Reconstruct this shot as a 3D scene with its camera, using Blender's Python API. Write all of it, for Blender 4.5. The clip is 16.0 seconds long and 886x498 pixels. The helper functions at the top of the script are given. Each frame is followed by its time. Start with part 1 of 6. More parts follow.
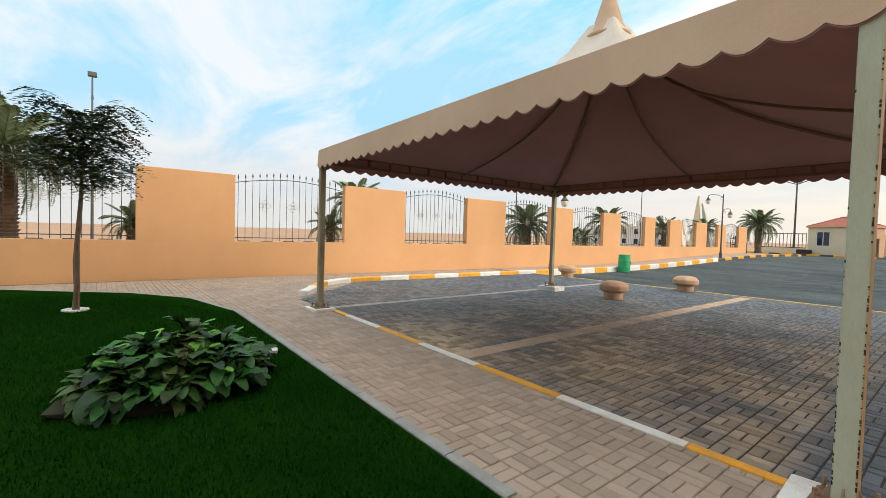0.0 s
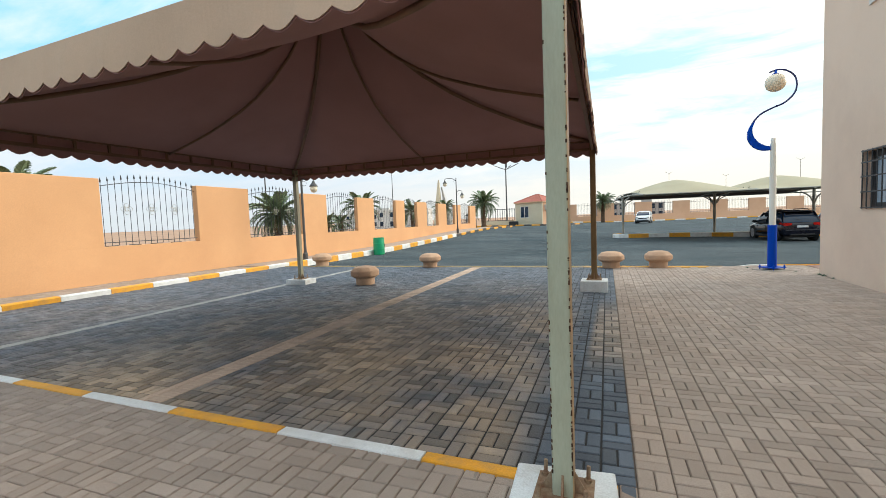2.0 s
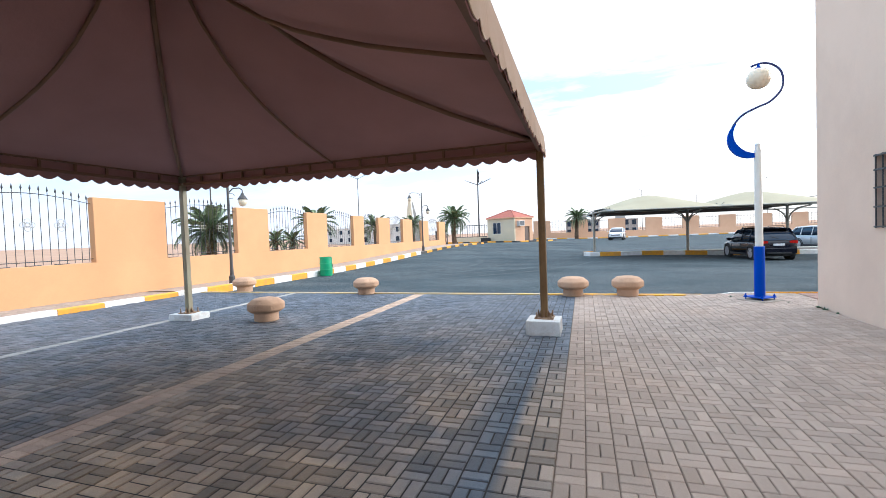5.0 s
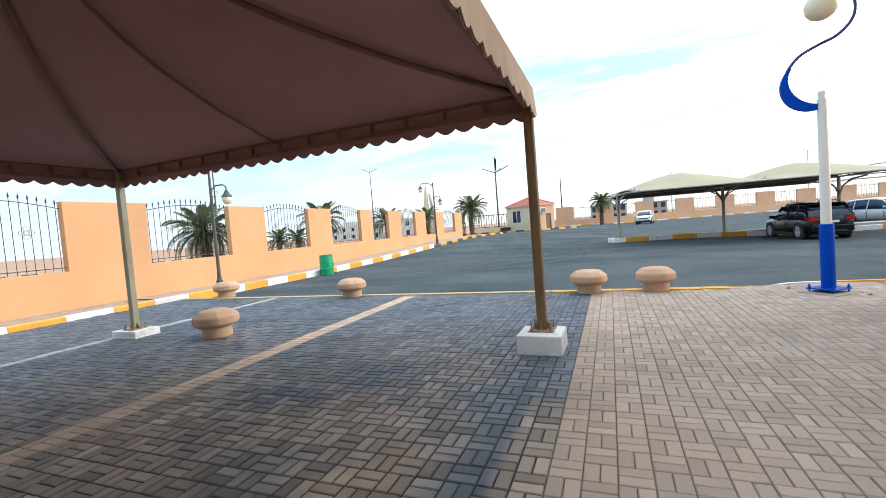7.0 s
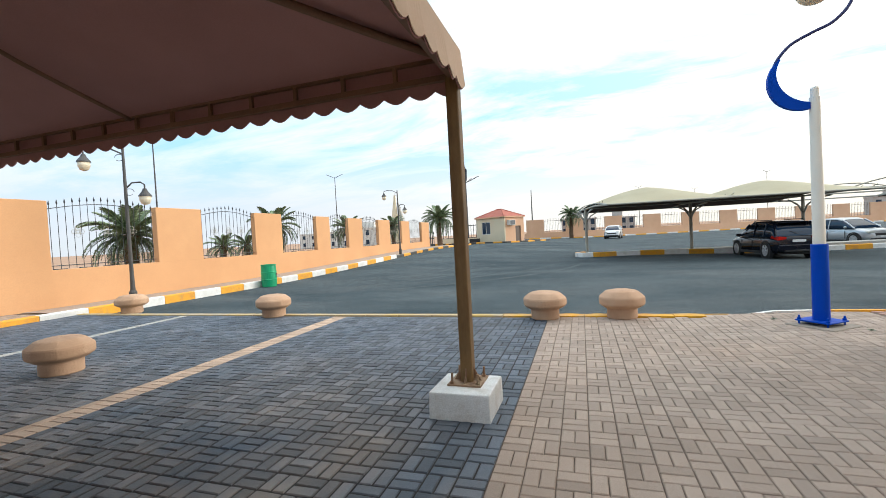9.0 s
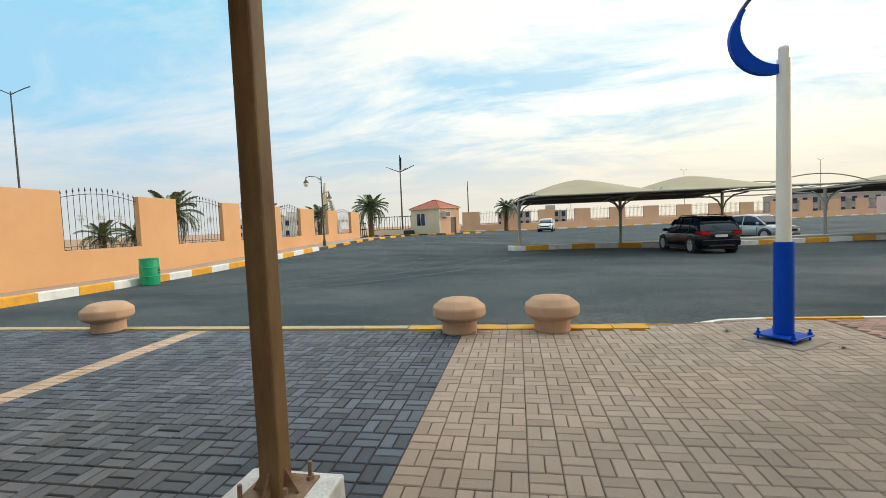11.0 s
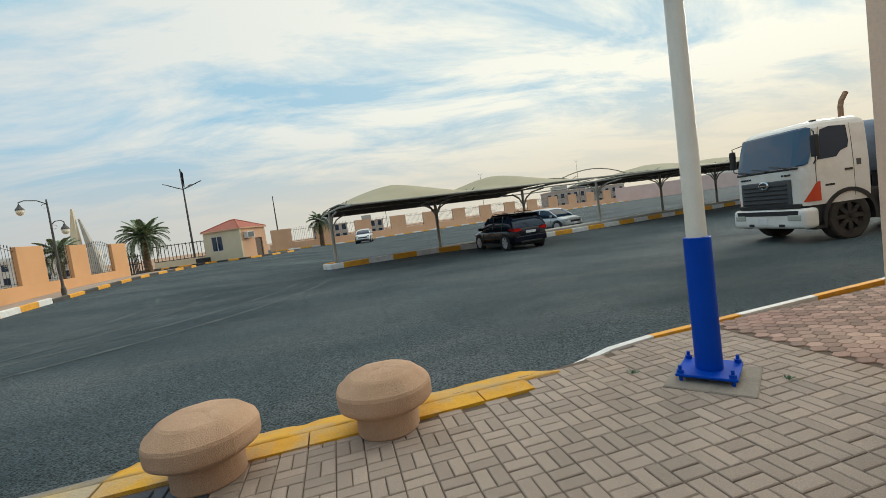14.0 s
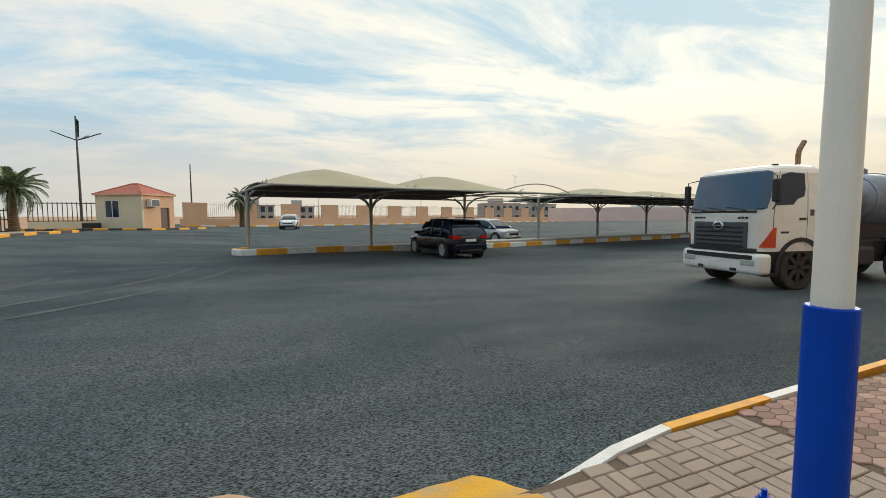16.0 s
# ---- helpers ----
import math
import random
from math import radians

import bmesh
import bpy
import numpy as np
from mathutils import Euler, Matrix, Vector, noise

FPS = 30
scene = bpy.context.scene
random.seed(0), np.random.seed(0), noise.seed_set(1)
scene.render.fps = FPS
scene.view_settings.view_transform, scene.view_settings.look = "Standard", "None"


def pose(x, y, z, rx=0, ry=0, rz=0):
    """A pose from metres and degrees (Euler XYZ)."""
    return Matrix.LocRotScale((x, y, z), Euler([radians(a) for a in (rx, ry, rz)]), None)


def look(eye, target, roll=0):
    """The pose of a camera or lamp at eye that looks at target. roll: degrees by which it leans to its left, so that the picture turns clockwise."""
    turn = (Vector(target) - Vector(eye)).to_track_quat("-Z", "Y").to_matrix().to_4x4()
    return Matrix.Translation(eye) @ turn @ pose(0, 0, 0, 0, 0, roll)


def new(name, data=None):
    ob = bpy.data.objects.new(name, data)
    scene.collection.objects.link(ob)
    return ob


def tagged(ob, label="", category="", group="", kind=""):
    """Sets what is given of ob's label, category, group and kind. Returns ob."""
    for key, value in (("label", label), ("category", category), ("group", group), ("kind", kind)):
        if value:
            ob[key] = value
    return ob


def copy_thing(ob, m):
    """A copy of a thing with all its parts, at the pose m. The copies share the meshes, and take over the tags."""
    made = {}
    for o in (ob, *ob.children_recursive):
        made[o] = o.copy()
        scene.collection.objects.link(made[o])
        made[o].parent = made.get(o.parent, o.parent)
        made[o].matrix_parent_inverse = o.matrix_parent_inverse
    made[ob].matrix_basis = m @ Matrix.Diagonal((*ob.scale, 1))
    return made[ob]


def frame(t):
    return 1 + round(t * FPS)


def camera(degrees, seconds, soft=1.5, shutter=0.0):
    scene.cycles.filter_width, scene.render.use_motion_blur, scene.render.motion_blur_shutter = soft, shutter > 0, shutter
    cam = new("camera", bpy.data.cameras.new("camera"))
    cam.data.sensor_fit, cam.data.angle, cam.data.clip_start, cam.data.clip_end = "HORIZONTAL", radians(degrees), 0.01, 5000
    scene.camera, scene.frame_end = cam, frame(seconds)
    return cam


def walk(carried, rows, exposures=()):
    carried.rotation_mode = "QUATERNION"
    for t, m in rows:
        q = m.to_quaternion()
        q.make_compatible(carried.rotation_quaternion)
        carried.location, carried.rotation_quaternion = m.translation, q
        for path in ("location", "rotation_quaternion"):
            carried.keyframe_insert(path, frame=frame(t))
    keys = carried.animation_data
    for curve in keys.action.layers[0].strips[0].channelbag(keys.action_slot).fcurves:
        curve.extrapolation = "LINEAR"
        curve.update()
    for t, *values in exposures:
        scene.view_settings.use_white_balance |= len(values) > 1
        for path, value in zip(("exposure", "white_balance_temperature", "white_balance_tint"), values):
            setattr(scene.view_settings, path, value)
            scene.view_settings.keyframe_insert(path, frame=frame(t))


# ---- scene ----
cam = camera(91.3, 16.0, soft=0.5)
EXPOSURES = [(0.0, 0.66, 6450, 9), (1.5, 0.62, 6000, 7), (2.0, 0.74, 5850, 5), (3.0, 1.10, 5430, 8.5), (4.7, 1.15, 5330, 11), (7.0, 1.0, 5550, 8), (8.7, 0.85, 5700, 7), (10.8, 0.48, 6150, 5), (12.5, 0.34, 6100, 3), (13.5, 0.22, 6080, 3), (14.5, 0.05, 6050, 4), (16.0, 0.21, 6250, 6)]
PATH = [
    (0, (0.642, -0.315, 1.571), (-0.942, 0.904, 1.503), 1.7),
    (0.5, (0.644, -0.077, 1.549), (-0.728, 1.374, 1.449), -0.9),
    (1, (0.658, 0.202, 1.555), (-0.64, 1.72, 1.451), -1.5),
    (1.5, (0.57, 0.399, 1.526), (-0.579, 2.032, 1.413), -1.6),
    (2, (0.429, 0.696, 1.566), (-0.319, 2.546, 1.435), -2.2),
    (2.5, (0.485, 1.022, 1.529), (-0.055, 2.94, 1.36), -3.9),
    (3, (0.582, 1.448, 1.554), (0.082, 3.378, 1.394), -3.3),
    (3.5, (0.597, 1.824, 1.587), (0.246, 3.791, 1.506), -4.1),
    (4, (0.707, 2.196, 1.632), (0.347, 4.162, 1.566), -6.5),
    (4.5, (0.681, 2.82, 1.615), (0.117, 4.739, 1.567), -2.2),
    (4.7, (0.705, 2.93, 1.615), (0.092, 4.833, 1.562), -1.9),
    (6.8, (0.89, 4.748, 1.537), (0.127, 6.594, 1.441), -3.6),
    (7, (0.93, 4.918, 1.553), (0.165, 6.763, 1.459), -4.5),
    (7.5, (1.038, 5.267, 1.591), (0.229, 7.095, 1.537), -4.1),
    (8, (1.034, 5.692, 1.538), (0.258, 7.536, 1.509), -0.3),
    (8.5, (1.016, 6.132, 1.532), (0.366, 8.022, 1.479), -3.0),
    (8.7, (1.028, 6.301, 1.518), (0.379, 8.191, 1.464), -3.1),
    (10.8, (1.202, 8.169, 1.51), (0.722, 10.108, 1.409), -2.3),
    (11, (1.192, 8.391, 1.478), (0.812, 10.352, 1.37), -2.4),
    (11.5, (1.199, 8.847, 1.5), (1.233, 10.838, 1.32), -7.5),
    (12, (1.283, 9.3, 1.512), (1.438, 11.285, 1.318), -8.0),
    (12.5, (1.278, 9.738, 1.493), (1.445, 11.725, 1.339), -8.6),
    (13, (1.255, 10.17, 1.535), (1.641, 12.128, 1.4), -12.1),
    (13.5, (1.345, 10.63, 1.516), (1.761, 12.581, 1.374), -10.7),
    (14, (1.376, 11.056, 1.533), (1.807, 13.005, 1.403), -7.8),
    (14.5, (1.396, 11.512, 1.576), (1.9, 13.446, 1.509), -7.6),
    (15, (1.545, 11.98, 1.548), (2.169, 13.879, 1.47), -6.0),
    (15.5, (1.663, 12.37, 1.545), (2.28, 14.269, 1.428), -3.9),
    (16, (1.783, 12.822, 1.532), (2.515, 14.677, 1.382), -0.2),
]
walk(cam, [(t, look(*row)) for t, *row in PATH], EXPOSURES)

# ---- world, sun ----
SUN_AZ, SUN_EL = 62.0, 16.0  # degrees clockwise from +y, above the horizon
world = bpy.data.worlds.new("sky")
scene.world = world
world.use_nodes = True
wt = world.node_tree
wt.nodes.clear()


def wn(kind, **vals):
    n = wt.nodes.new(kind)
    for k, v in vals.items():
        n.inputs[k].default_value = v
    return n


w_out, w_bg = wn("ShaderNodeOutputWorld"), wn("ShaderNodeBackground", Strength=0.11)
sky = wt.nodes.new("ShaderNodeTexSky")
sky.sky_type, sky.sun_disc = "NISHITA", False
sky.sun_elevation, sky.sun_rotation = radians(SUN_EL), radians(SUN_AZ)
sky.air_density, sky.dust_density, sky.ozone_density = 1.0, 2.2, 1.0
coord = wt.nodes.new("ShaderNodeTexCoord")
sep = wt.nodes.new("ShaderNodeSeparateXYZ")
wt.links.new(coord.outputs["Generated"], sep.inputs[0])
# cloud deck: directions projected on a high plane
addz = wt.nodes.new("ShaderNodeMath"); addz.operation = "ADD"; addz.inputs[1].default_value = 0.16
wt.links.new(sep.outputs["Z"], addz.inputs[0])
maxz = wt.nodes.new("ShaderNodeMath"); maxz.operation = "MAXIMUM"; maxz.inputs[1].default_value = 0.05
wt.links.new(addz.outputs[0], maxz.inputs[0])
divx = wt.nodes.new("ShaderNodeMath"); divx.operation = "DIVIDE"
divy = wt.nodes.new("ShaderNodeMath"); divy.operation = "DIVIDE"
wt.links.new(sep.outputs["X"], divx.inputs[0]); wt.links.new(maxz.outputs[0], divx.inputs[1])
wt.links.new(sep.outputs["Y"], divy.inputs[0]); wt.links.new(maxz.outputs[0], divy.inputs[1])
comb = wt.nodes.new("ShaderNodeCombineXYZ")
wt.links.new(divx.outputs[0], comb.inputs["X"]); wt.links.new(divy.outputs[0], comb.inputs["Y"])
cmap = wt.nodes.new("ShaderNodeMapping")
cmap.inputs["Rotation"].default_value = (0, 0, radians(28))
cmap.inputs["Scale"].default_value = (0.55, 1.05, 1.0)
cmap.inputs["Location"].default_value = (3.1, 1.7, 0.0)
wt.links.new(comb.outputs[0], cmap.inputs["Vector"])
cn = wn("ShaderNodeTexNoise", Scale=1.5, Detail=10.0, Roughness=0.63, Distortion=0.45)
wt.links.new(cmap.outputs[0], cn.inputs["Vector"])
cr = wt.nodes.new("ShaderNodeValToRGB")
cr.color_ramp.elements[0].position, cr.color_ramp.elements[1].position = 0.41, 0.60
wt.links.new(cn.outputs["Fac"], cr.inputs["Fac"])
# haze band above the horizon
hz = wt.nodes.new("ShaderNodeMapRange")
hz.interpolation_type = "SMOOTHSTEP"
hz.inputs["From Min"].default_value, hz.inputs["From Max"].default_value = 0.03, 0.26
hz.inputs["To Min"].default_value, hz.inputs["To Max"].default_value = 0.95, 0.0
wt.links.new(sep.outputs["Z"], hz.inputs["Value"])
csc = wt.nodes.new("ShaderNodeMath"); csc.operation = "MULTIPLY"; csc.inputs[1].default_value = 0.9
wt.links.new(cr.outputs["Color"], csc.inputs[0])
# an overcast deck is brightest overhead
zen = wt.nodes.new("ShaderNodeMapRange")
zen.inputs["From Min"].default_value, zen.inputs["From Max"].default_value = 0.5, 0.9
zen.inputs["To Min"].default_value, zen.inputs["To Max"].default_value = 1.0, 1.75
wt.links.new(sep.outputs["Z"], zen.inputs["Value"])
# the clouds are brighter and warmer on the sun's side
dotn = wt.nodes.new("ShaderNodeVectorMath"); dotn.operation = "DOT_PRODUCT"
dotn.inputs[1].default_value = (math.sin(radians(SUN_AZ)) * 0.96, math.cos(radians(SUN_AZ)) * 0.96, 0.27)
wt.links.new(coord.outputs["Generated"], dotn.inputs[0])
side = wt.nodes.new("ShaderNodeMapRange")
side.inputs["From Min"].default_value, side.inputs["From Max"].default_value = -0.2, 1.0
wt.links.new(dotn.outputs["Value"], side.inputs["Value"])
ccol = wt.nodes.new("ShaderNodeMix"); ccol.data_type = "RGBA"
ccol.inputs["A"].default_value = (5.5, 5.6, 5.7, 1)
ccol.inputs["B"].default_value = (9.1, 8.3, 6.9, 1)
wt.links.new(side.outputs[0], ccol.inputs["Factor"])
smul = wt.nodes.new("ShaderNodeVectorMath"); smul.operation = "MULTIPLY"
smul.inputs[1].default_value = (2.1, 3.0, 2.7)
scap = wt.nodes.new("ShaderNodeVectorMath"); scap.operation = "MINIMUM"
scap.inputs[1].default_value = (2.75, 4.6, 5.9)
wt.links.new(sky.outputs[0], smul.inputs[0]); wt.links.new(smul.outputs[0], scap.inputs[0])
smix = wt.nodes.new("ShaderNodeMix"); smix.data_type = "RGBA"
zmul = wt.nodes.new("ShaderNodeVectorMath"); zmul.operation = "SCALE"
wt.links.new(ccol.outputs["Result"], zmul.inputs[0]); wt.links.new(zen.outputs[0], zmul.inputs["Scale"])
deck = wt.nodes.new("ShaderNodeMath"); deck.operation = "MULTIPLY_ADD"; deck.use_clamp = True
deck.inputs[1].default_value = 0.8
wt.links.new(zen.outputs[0], deck.inputs[0])
low = wt.nodes.new("ShaderNodeMath"); low.operation = "SUBTRACT"; low.inputs[1].default_value = 0.8
wt.links.new(csc.outputs[0], low.inputs[0]); # thicker cloud towards the sun
thick = wt.nodes.new("ShaderNodeMath"); thick.operation = "MULTIPLY_ADD"; thick.inputs[1].default_value = 0.36
wt.links.new(side.outputs[0], thick.inputs[0]); wt.links.new(low.outputs[0], thick.inputs[2])
wt.links.new(thick.outputs[0], deck.inputs[2])
wt.links.new(deck.outputs[0], smix.inputs["Factor"])
wt.links.new(scap.outputs[0], smix.inputs["A"]); wt.links.new(zmul.outputs[0], smix.inputs["B"])
hcol = wt.nodes.new("ShaderNodeMix"); hcol.data_type = "RGBA"
hcol.inputs["A"].default_value = (4.7, 4.6, 4.5, 1)
hcol.inputs["B"].default_value = (7.2, 6.0, 4.45, 1)
wt.links.new(side.outputs[0], hcol.inputs["Factor"])
hmix = wt.nodes.new("ShaderNodeMix"); hmix.data_type = "RGBA"
wt.links.new(hz.outputs[0], hmix.inputs["Factor"])
wt.links.new(smix.outputs["Result"], hmix.inputs["A"]); wt.links.new(hcol.outputs["Result"], hmix.inputs["B"])
wt.links.new(hmix.outputs["Result"], w_bg.inputs["Color"])
wt.links.new(w_bg.outputs[0], w_out.inputs["Surface"])

sun_data = bpy.data.lights.new("sun", "SUN")
sun_data.energy, sun_data.angle, sun_data.color = 1.4, radians(20), (1.0, 0.89, 0.75)
sun = new("sun", sun_data)
_a, _e = radians(SUN_AZ), radians(SUN_EL)
sun.matrix_world = look((math.sin(_a) * math.cos(_e) * 50, math.cos(_a) * math.cos(_e) * 50, math.sin(_e) * 50), (0, 0, 0))


# ---- materials ----
def mat(name, c1, c2=None, scale=2.0, rough=0.7, bump=0.0, bscale=60.0, metal=0.0, fine=0.12, fscale=90.0,
        island=0.0, stain=None, sscale=0.6, samount=0.5, stretch=(1, 1, 1), coat=0.0, sharp=(0.35, 0.68), spec=0.5, zoned=False):
    """Two-scale noise colour, fine grain, optional stain colour, per-piece tint and bump, in metres."""
    m = bpy.data.materials.new(name)
    m.use_nodes = True
    nt = m.node_tree
    b = nt.nodes["Principled BSDF"]
    b.inputs["Roughness"].default_value, b.inputs["Metallic"].default_value = rough, metal
    b.inputs["Coat Weight"].default_value, b.inputs["Specular IOR Level"].default_value = coat, spec
    geo = nt.nodes.new("ShaderNodeNewGeometry")
    mp = nt.nodes.new("ShaderNodeMapping"); mp.inputs["Scale"].default_value = stretch
    nt.links.new(geo.outputs["Position"], mp.inputs["Vector"])
    pos = mp.outputs[0]

    def noise_at(s, detail=5.0, r=0.55):
        n = nt.nodes.new("ShaderNodeTexNoise")
        n.inputs["Scale"].default_value, n.inputs["Detail"].default_value, n.inputs["Roughness"].default_value = s, detail, r
        nt.links.new(pos, n.inputs["Vector"])
        return n.outputs["Fac"]

    def ramp(src, lo, hi):
        r = nt.nodes.new("ShaderNodeMapRange")
        r.inputs["From Min"].default_value, r.inputs["From Max"].default_value = lo, hi
        nt.links.new(src, r.inputs["Value"])
        return r.outputs[0]

    def mix(fac, a, bb, mode="MIX"):
        n = nt.nodes.new("ShaderNodeMix"); n.data_type, n.blend_type = "RGBA", mode
        for sock, v in (("Factor", fac), ("A", a), ("B", bb)):
            if isinstance(v, (int, float)):
                n.inputs[sock].default_value = v
            elif isinstance(v, tuple):
                n.inputs[sock].default_value = (*v[:3], 1)
            else:
                nt.links.new(v, n.inputs[sock])
        return n.outputs["Result"]

    col = mix(ramp(noise_at(scale), *sharp), tuple(c1), tuple(c2 or [v * 0.82 for v in c1]))
    if stain:
        f = nt.nodes.new("ShaderNodeMath"); f.operation = "MULTIPLY"; f.inputs[1].default_value = samount
        nt.links.new(ramp(noise_at(sscale, 6.0, 0.62), 0.34 if zoned else 0.45, 0.62 if zoned else 0.68), f.inputs[0])
        fac = f.outputs[0]
        if zoned:  # no dust colour in a strip along the tent's edge; cars leave most dust near the walk
            sp = nt.nodes.new("ShaderNodeSeparateXYZ")
            nt.links.new(geo.outputs["Position"], sp.inputs[0])
            for axis, lo, hi in (("X", 0.02, -0.55), ("Y", 12.5, 4.5), ("X", -8.0, -3.0)):
                r = nt.nodes.new("ShaderNodeMapRange")
                r.interpolation_type = "SMOOTHSTEP"
                r.inputs["From Min"].default_value, r.inputs["From Max"].default_value = lo, hi
                r.inputs["To Min"].default_value = {"Y": 0.05}.get(axis, 0.0 if lo > 0 else 0.3)
                nt.links.new(sp.outputs[axis], r.inputs["Value"])
                m2 = nt.nodes.new("ShaderNodeMath"); m2.operation = "MULTIPLY"
                nt.links.new(fac, m2.inputs[0]); nt.links.new(r.outputs[0], m2.inputs[1])
                fac = m2.outputs[0]
            patch = None  # dust kept between the strip and the walk
            for axis, lo, hi in (("X", 0.06, 0.17), ("Y", 4.9, 6.2), ("Y", 9.4, 7.6)):
                r = nt.nodes.new("ShaderNodeMapRange")
                r.interpolation_type = "SMOOTHSTEP"
                r.inputs["From Min"].default_value, r.inputs["From Max"].default_value = lo, hi
                nt.links.new(sp.outputs[axis], r.inputs["Value"])
                if patch:
                    m2 = nt.nodes.new("ShaderNodeMath"); m2.operation = "MULTIPLY"
                    nt.links.new(patch, m2.inputs[0]); nt.links.new(r.outputs[0], m2.inputs[1])
                    patch = m2.outputs[0]
                else:
                    patch = r.outputs[0]
            mx = nt.nodes.new("ShaderNodeMath"); mx.operation = "MAXIMUM"
            pw = nt.nodes.new("ShaderNodeMath"); pw.operation = "MULTIPLY"; pw.inputs[1].default_value = 0.5
            nt.links.new(patch, pw.inputs[0])
            nt.links.new(fac, mx.inputs[0]); nt.links.new(pw.outputs[0], mx.inputs[1])
            fac = mx.outputs[0]
        col = mix(fac, col, tuple(stain))
    if island:
        oi = nt.nodes.new("ShaderNodeObjectInfo")
        s = nt.nodes.new("ShaderNodeMath"); s.operation = "ADD"
        nt.links.new(oi.outputs["Random"], s.inputs[0]); nt.links.new(geo.outputs["Random Per Island"], s.inputs[1])
        fr = nt.nodes.new("ShaderNodeMath"); fr.operation = "FRACT"
        nt.links.new(s.outputs[0], fr.inputs[0])
        sc = nt.nodes.new("ShaderNodeMapRange")
        sc.inputs["To Min"].default_value, sc.inputs["To Max"].default_value = 1 - island, 1 + island
        nt.links.new(fr.outputs[0], sc.inputs["Value"])
        cx = nt.nodes.new("ShaderNodeCombineXYZ")
        for i in range(3):
            nt.links.new(sc.outputs[0], cx.inputs[i])
        col = mix(1.0, col, cx.outputs[0], "MULTIPLY")
    if fine:
        g = nt.nodes.new("ShaderNodeMapRange")
        g.inputs["From Min"].default_value, g.inputs["From Max"].default_value = (0.37, 0.63) if fine > 0.9 else (0.3, 0.7)
        g.inputs["To Min"].default_value, g.inputs["To Max"].default_value = 1 - fine, 1 + fine
        nt.links.new(noise_at(fscale, 3.0, 0.6), g.inputs["Value"])
        cx = nt.nodes.new("ShaderNodeCombineXYZ")
        for i in range(3):
            nt.links.new(g.outputs[0], cx.inputs[i])
        col = mix(1.0, col, cx.outputs[0], "MULTIPLY")
    nt.links.new(col, b.inputs["Base Color"])
    if bump:
        bp = nt.nodes.new("ShaderNodeBump")
        bp.inputs["Strength"].default_value, bp.inputs["Distance"].default_value = bump, 0.01
        nt.links.new(noise_at(bscale, 4.0, 0.6), bp.inputs["Height"])
        nt.links.new(bp.outputs[0], b.inputs["Normal"])
    return m


def glass_mat(name, tint, rough=0.05, spec=0.3):
    m = bpy.data.materials.new(name)
    m.use_nodes = True
    b = m.node_tree.nodes["Principled BSDF"]
    b.inputs["Base Color"].default_value = (*tint, 1)
    b.inputs["Roughness"].default_value, b.inputs["Specular IOR Level"].default_value = rough, spec
    b.inputs["IOR"].default_value = 1.5
    return m


M_TAN = mat("tan_paver", (0.380, 0.302, 0.244), (0.322, 0.252, 0.200), 0.9, 0.85, 0.6, 120, island=0.14, stain=(0.385, 0.278, 0.205), sscale=0.35, samount=0.6, fine=0.2, fscale=140)
M_DARK = mat("dark_paver", (0.052, 0.068, 0.092), (0.094, 0.110, 0.134), 0.8, 0.6, 0.6, 120, island=0.42, stain=(0.43, 0.305, 0.185), sscale=0.5, samount=1.0, fine=0.22, fscale=140, zoned=True)
M_STRIP = mat("strip_paver", (0.55, 0.395, 0.285), (0.47, 0.335, 0.235), 0.9, 0.85, 0.4, 120, island=0.14, fine=0.18, fscale=140)
M_GREY = mat("grey_paver", (0.42, 0.40, 0.36), (0.34, 0.32, 0.28), 0.9, 0.85, 0.4, 120, island=0.1)
M_RED = mat("red_paver", (0.27, 0.165, 0.135), (0.36, 0.25, 0.195), 0.9, 0.85, 0.4, 120, island=0.4)
M_JOINT = mat("joint_sand", (0.150, 0.108, 0.078), (0.105, 0.075, 0.054), 3.0, 0.95, 0.4, 200)
M_JOINTDARK = mat("dark_joint_sand", (0.022, 0.021, 0.021), (0.040, 0.036, 0.032), 2.0, 0.95, 0.4, 200)
M_ASPH = mat("asphalt", (0.034, 0.049, 0.056), (0.070, 0.087, 0.094), 0.38, 0.9, 0.6, 140, fine=0.92, fscale=95, stain=(0.118, 0.125, 0.125), sscale=0.5, samount=0.48, spec=0.2, stretch=(0.45, 1.0, 1))
M_MARK = mat("dusty_tyre_mark", (0.105, 0.115, 0.117), (0.066, 0.080, 0.084), 1.5, 0.9, 0.5, 140, fine=0.92, fscale=95, spec=0.2)
M_WORN = mat("worn_yellow_paint", (0.46, 0.35, 0.20), (0.55, 0.38, 0.12), 1.3, 0.8, 0.6, 60, stain=(0.40, 0.34, 0.26), sscale=2.2, samount=0.95, fine=0.2)
M_KERBYELLOW = mat("chipped_yellow_paint", (0.70, 0.37, 0.012), (0.60, 0.29, 0.012), 2.5, 0.7, 0.7, 50, stain=(0.40, 0.33, 0.22), sscale=2.6, samount=0.7, fine=0.15)
M_RAMP = mat("mortar_ramp", (0.22, 0.20, 0.17), (0.13, 0.135, 0.135), 1.6, 0.9, 0.7, 90, stain=(0.44, 0.31, 0.10), sscale=1.4, samount=0.6, fine=0.3)
M_SAND = mat("desert_sand", (0.44, 0.27, 0.165), (0.36, 0.21, 0.125), 0.04, 0.95, 0.5, 2.0, fine=0.1, fscale=1.5)
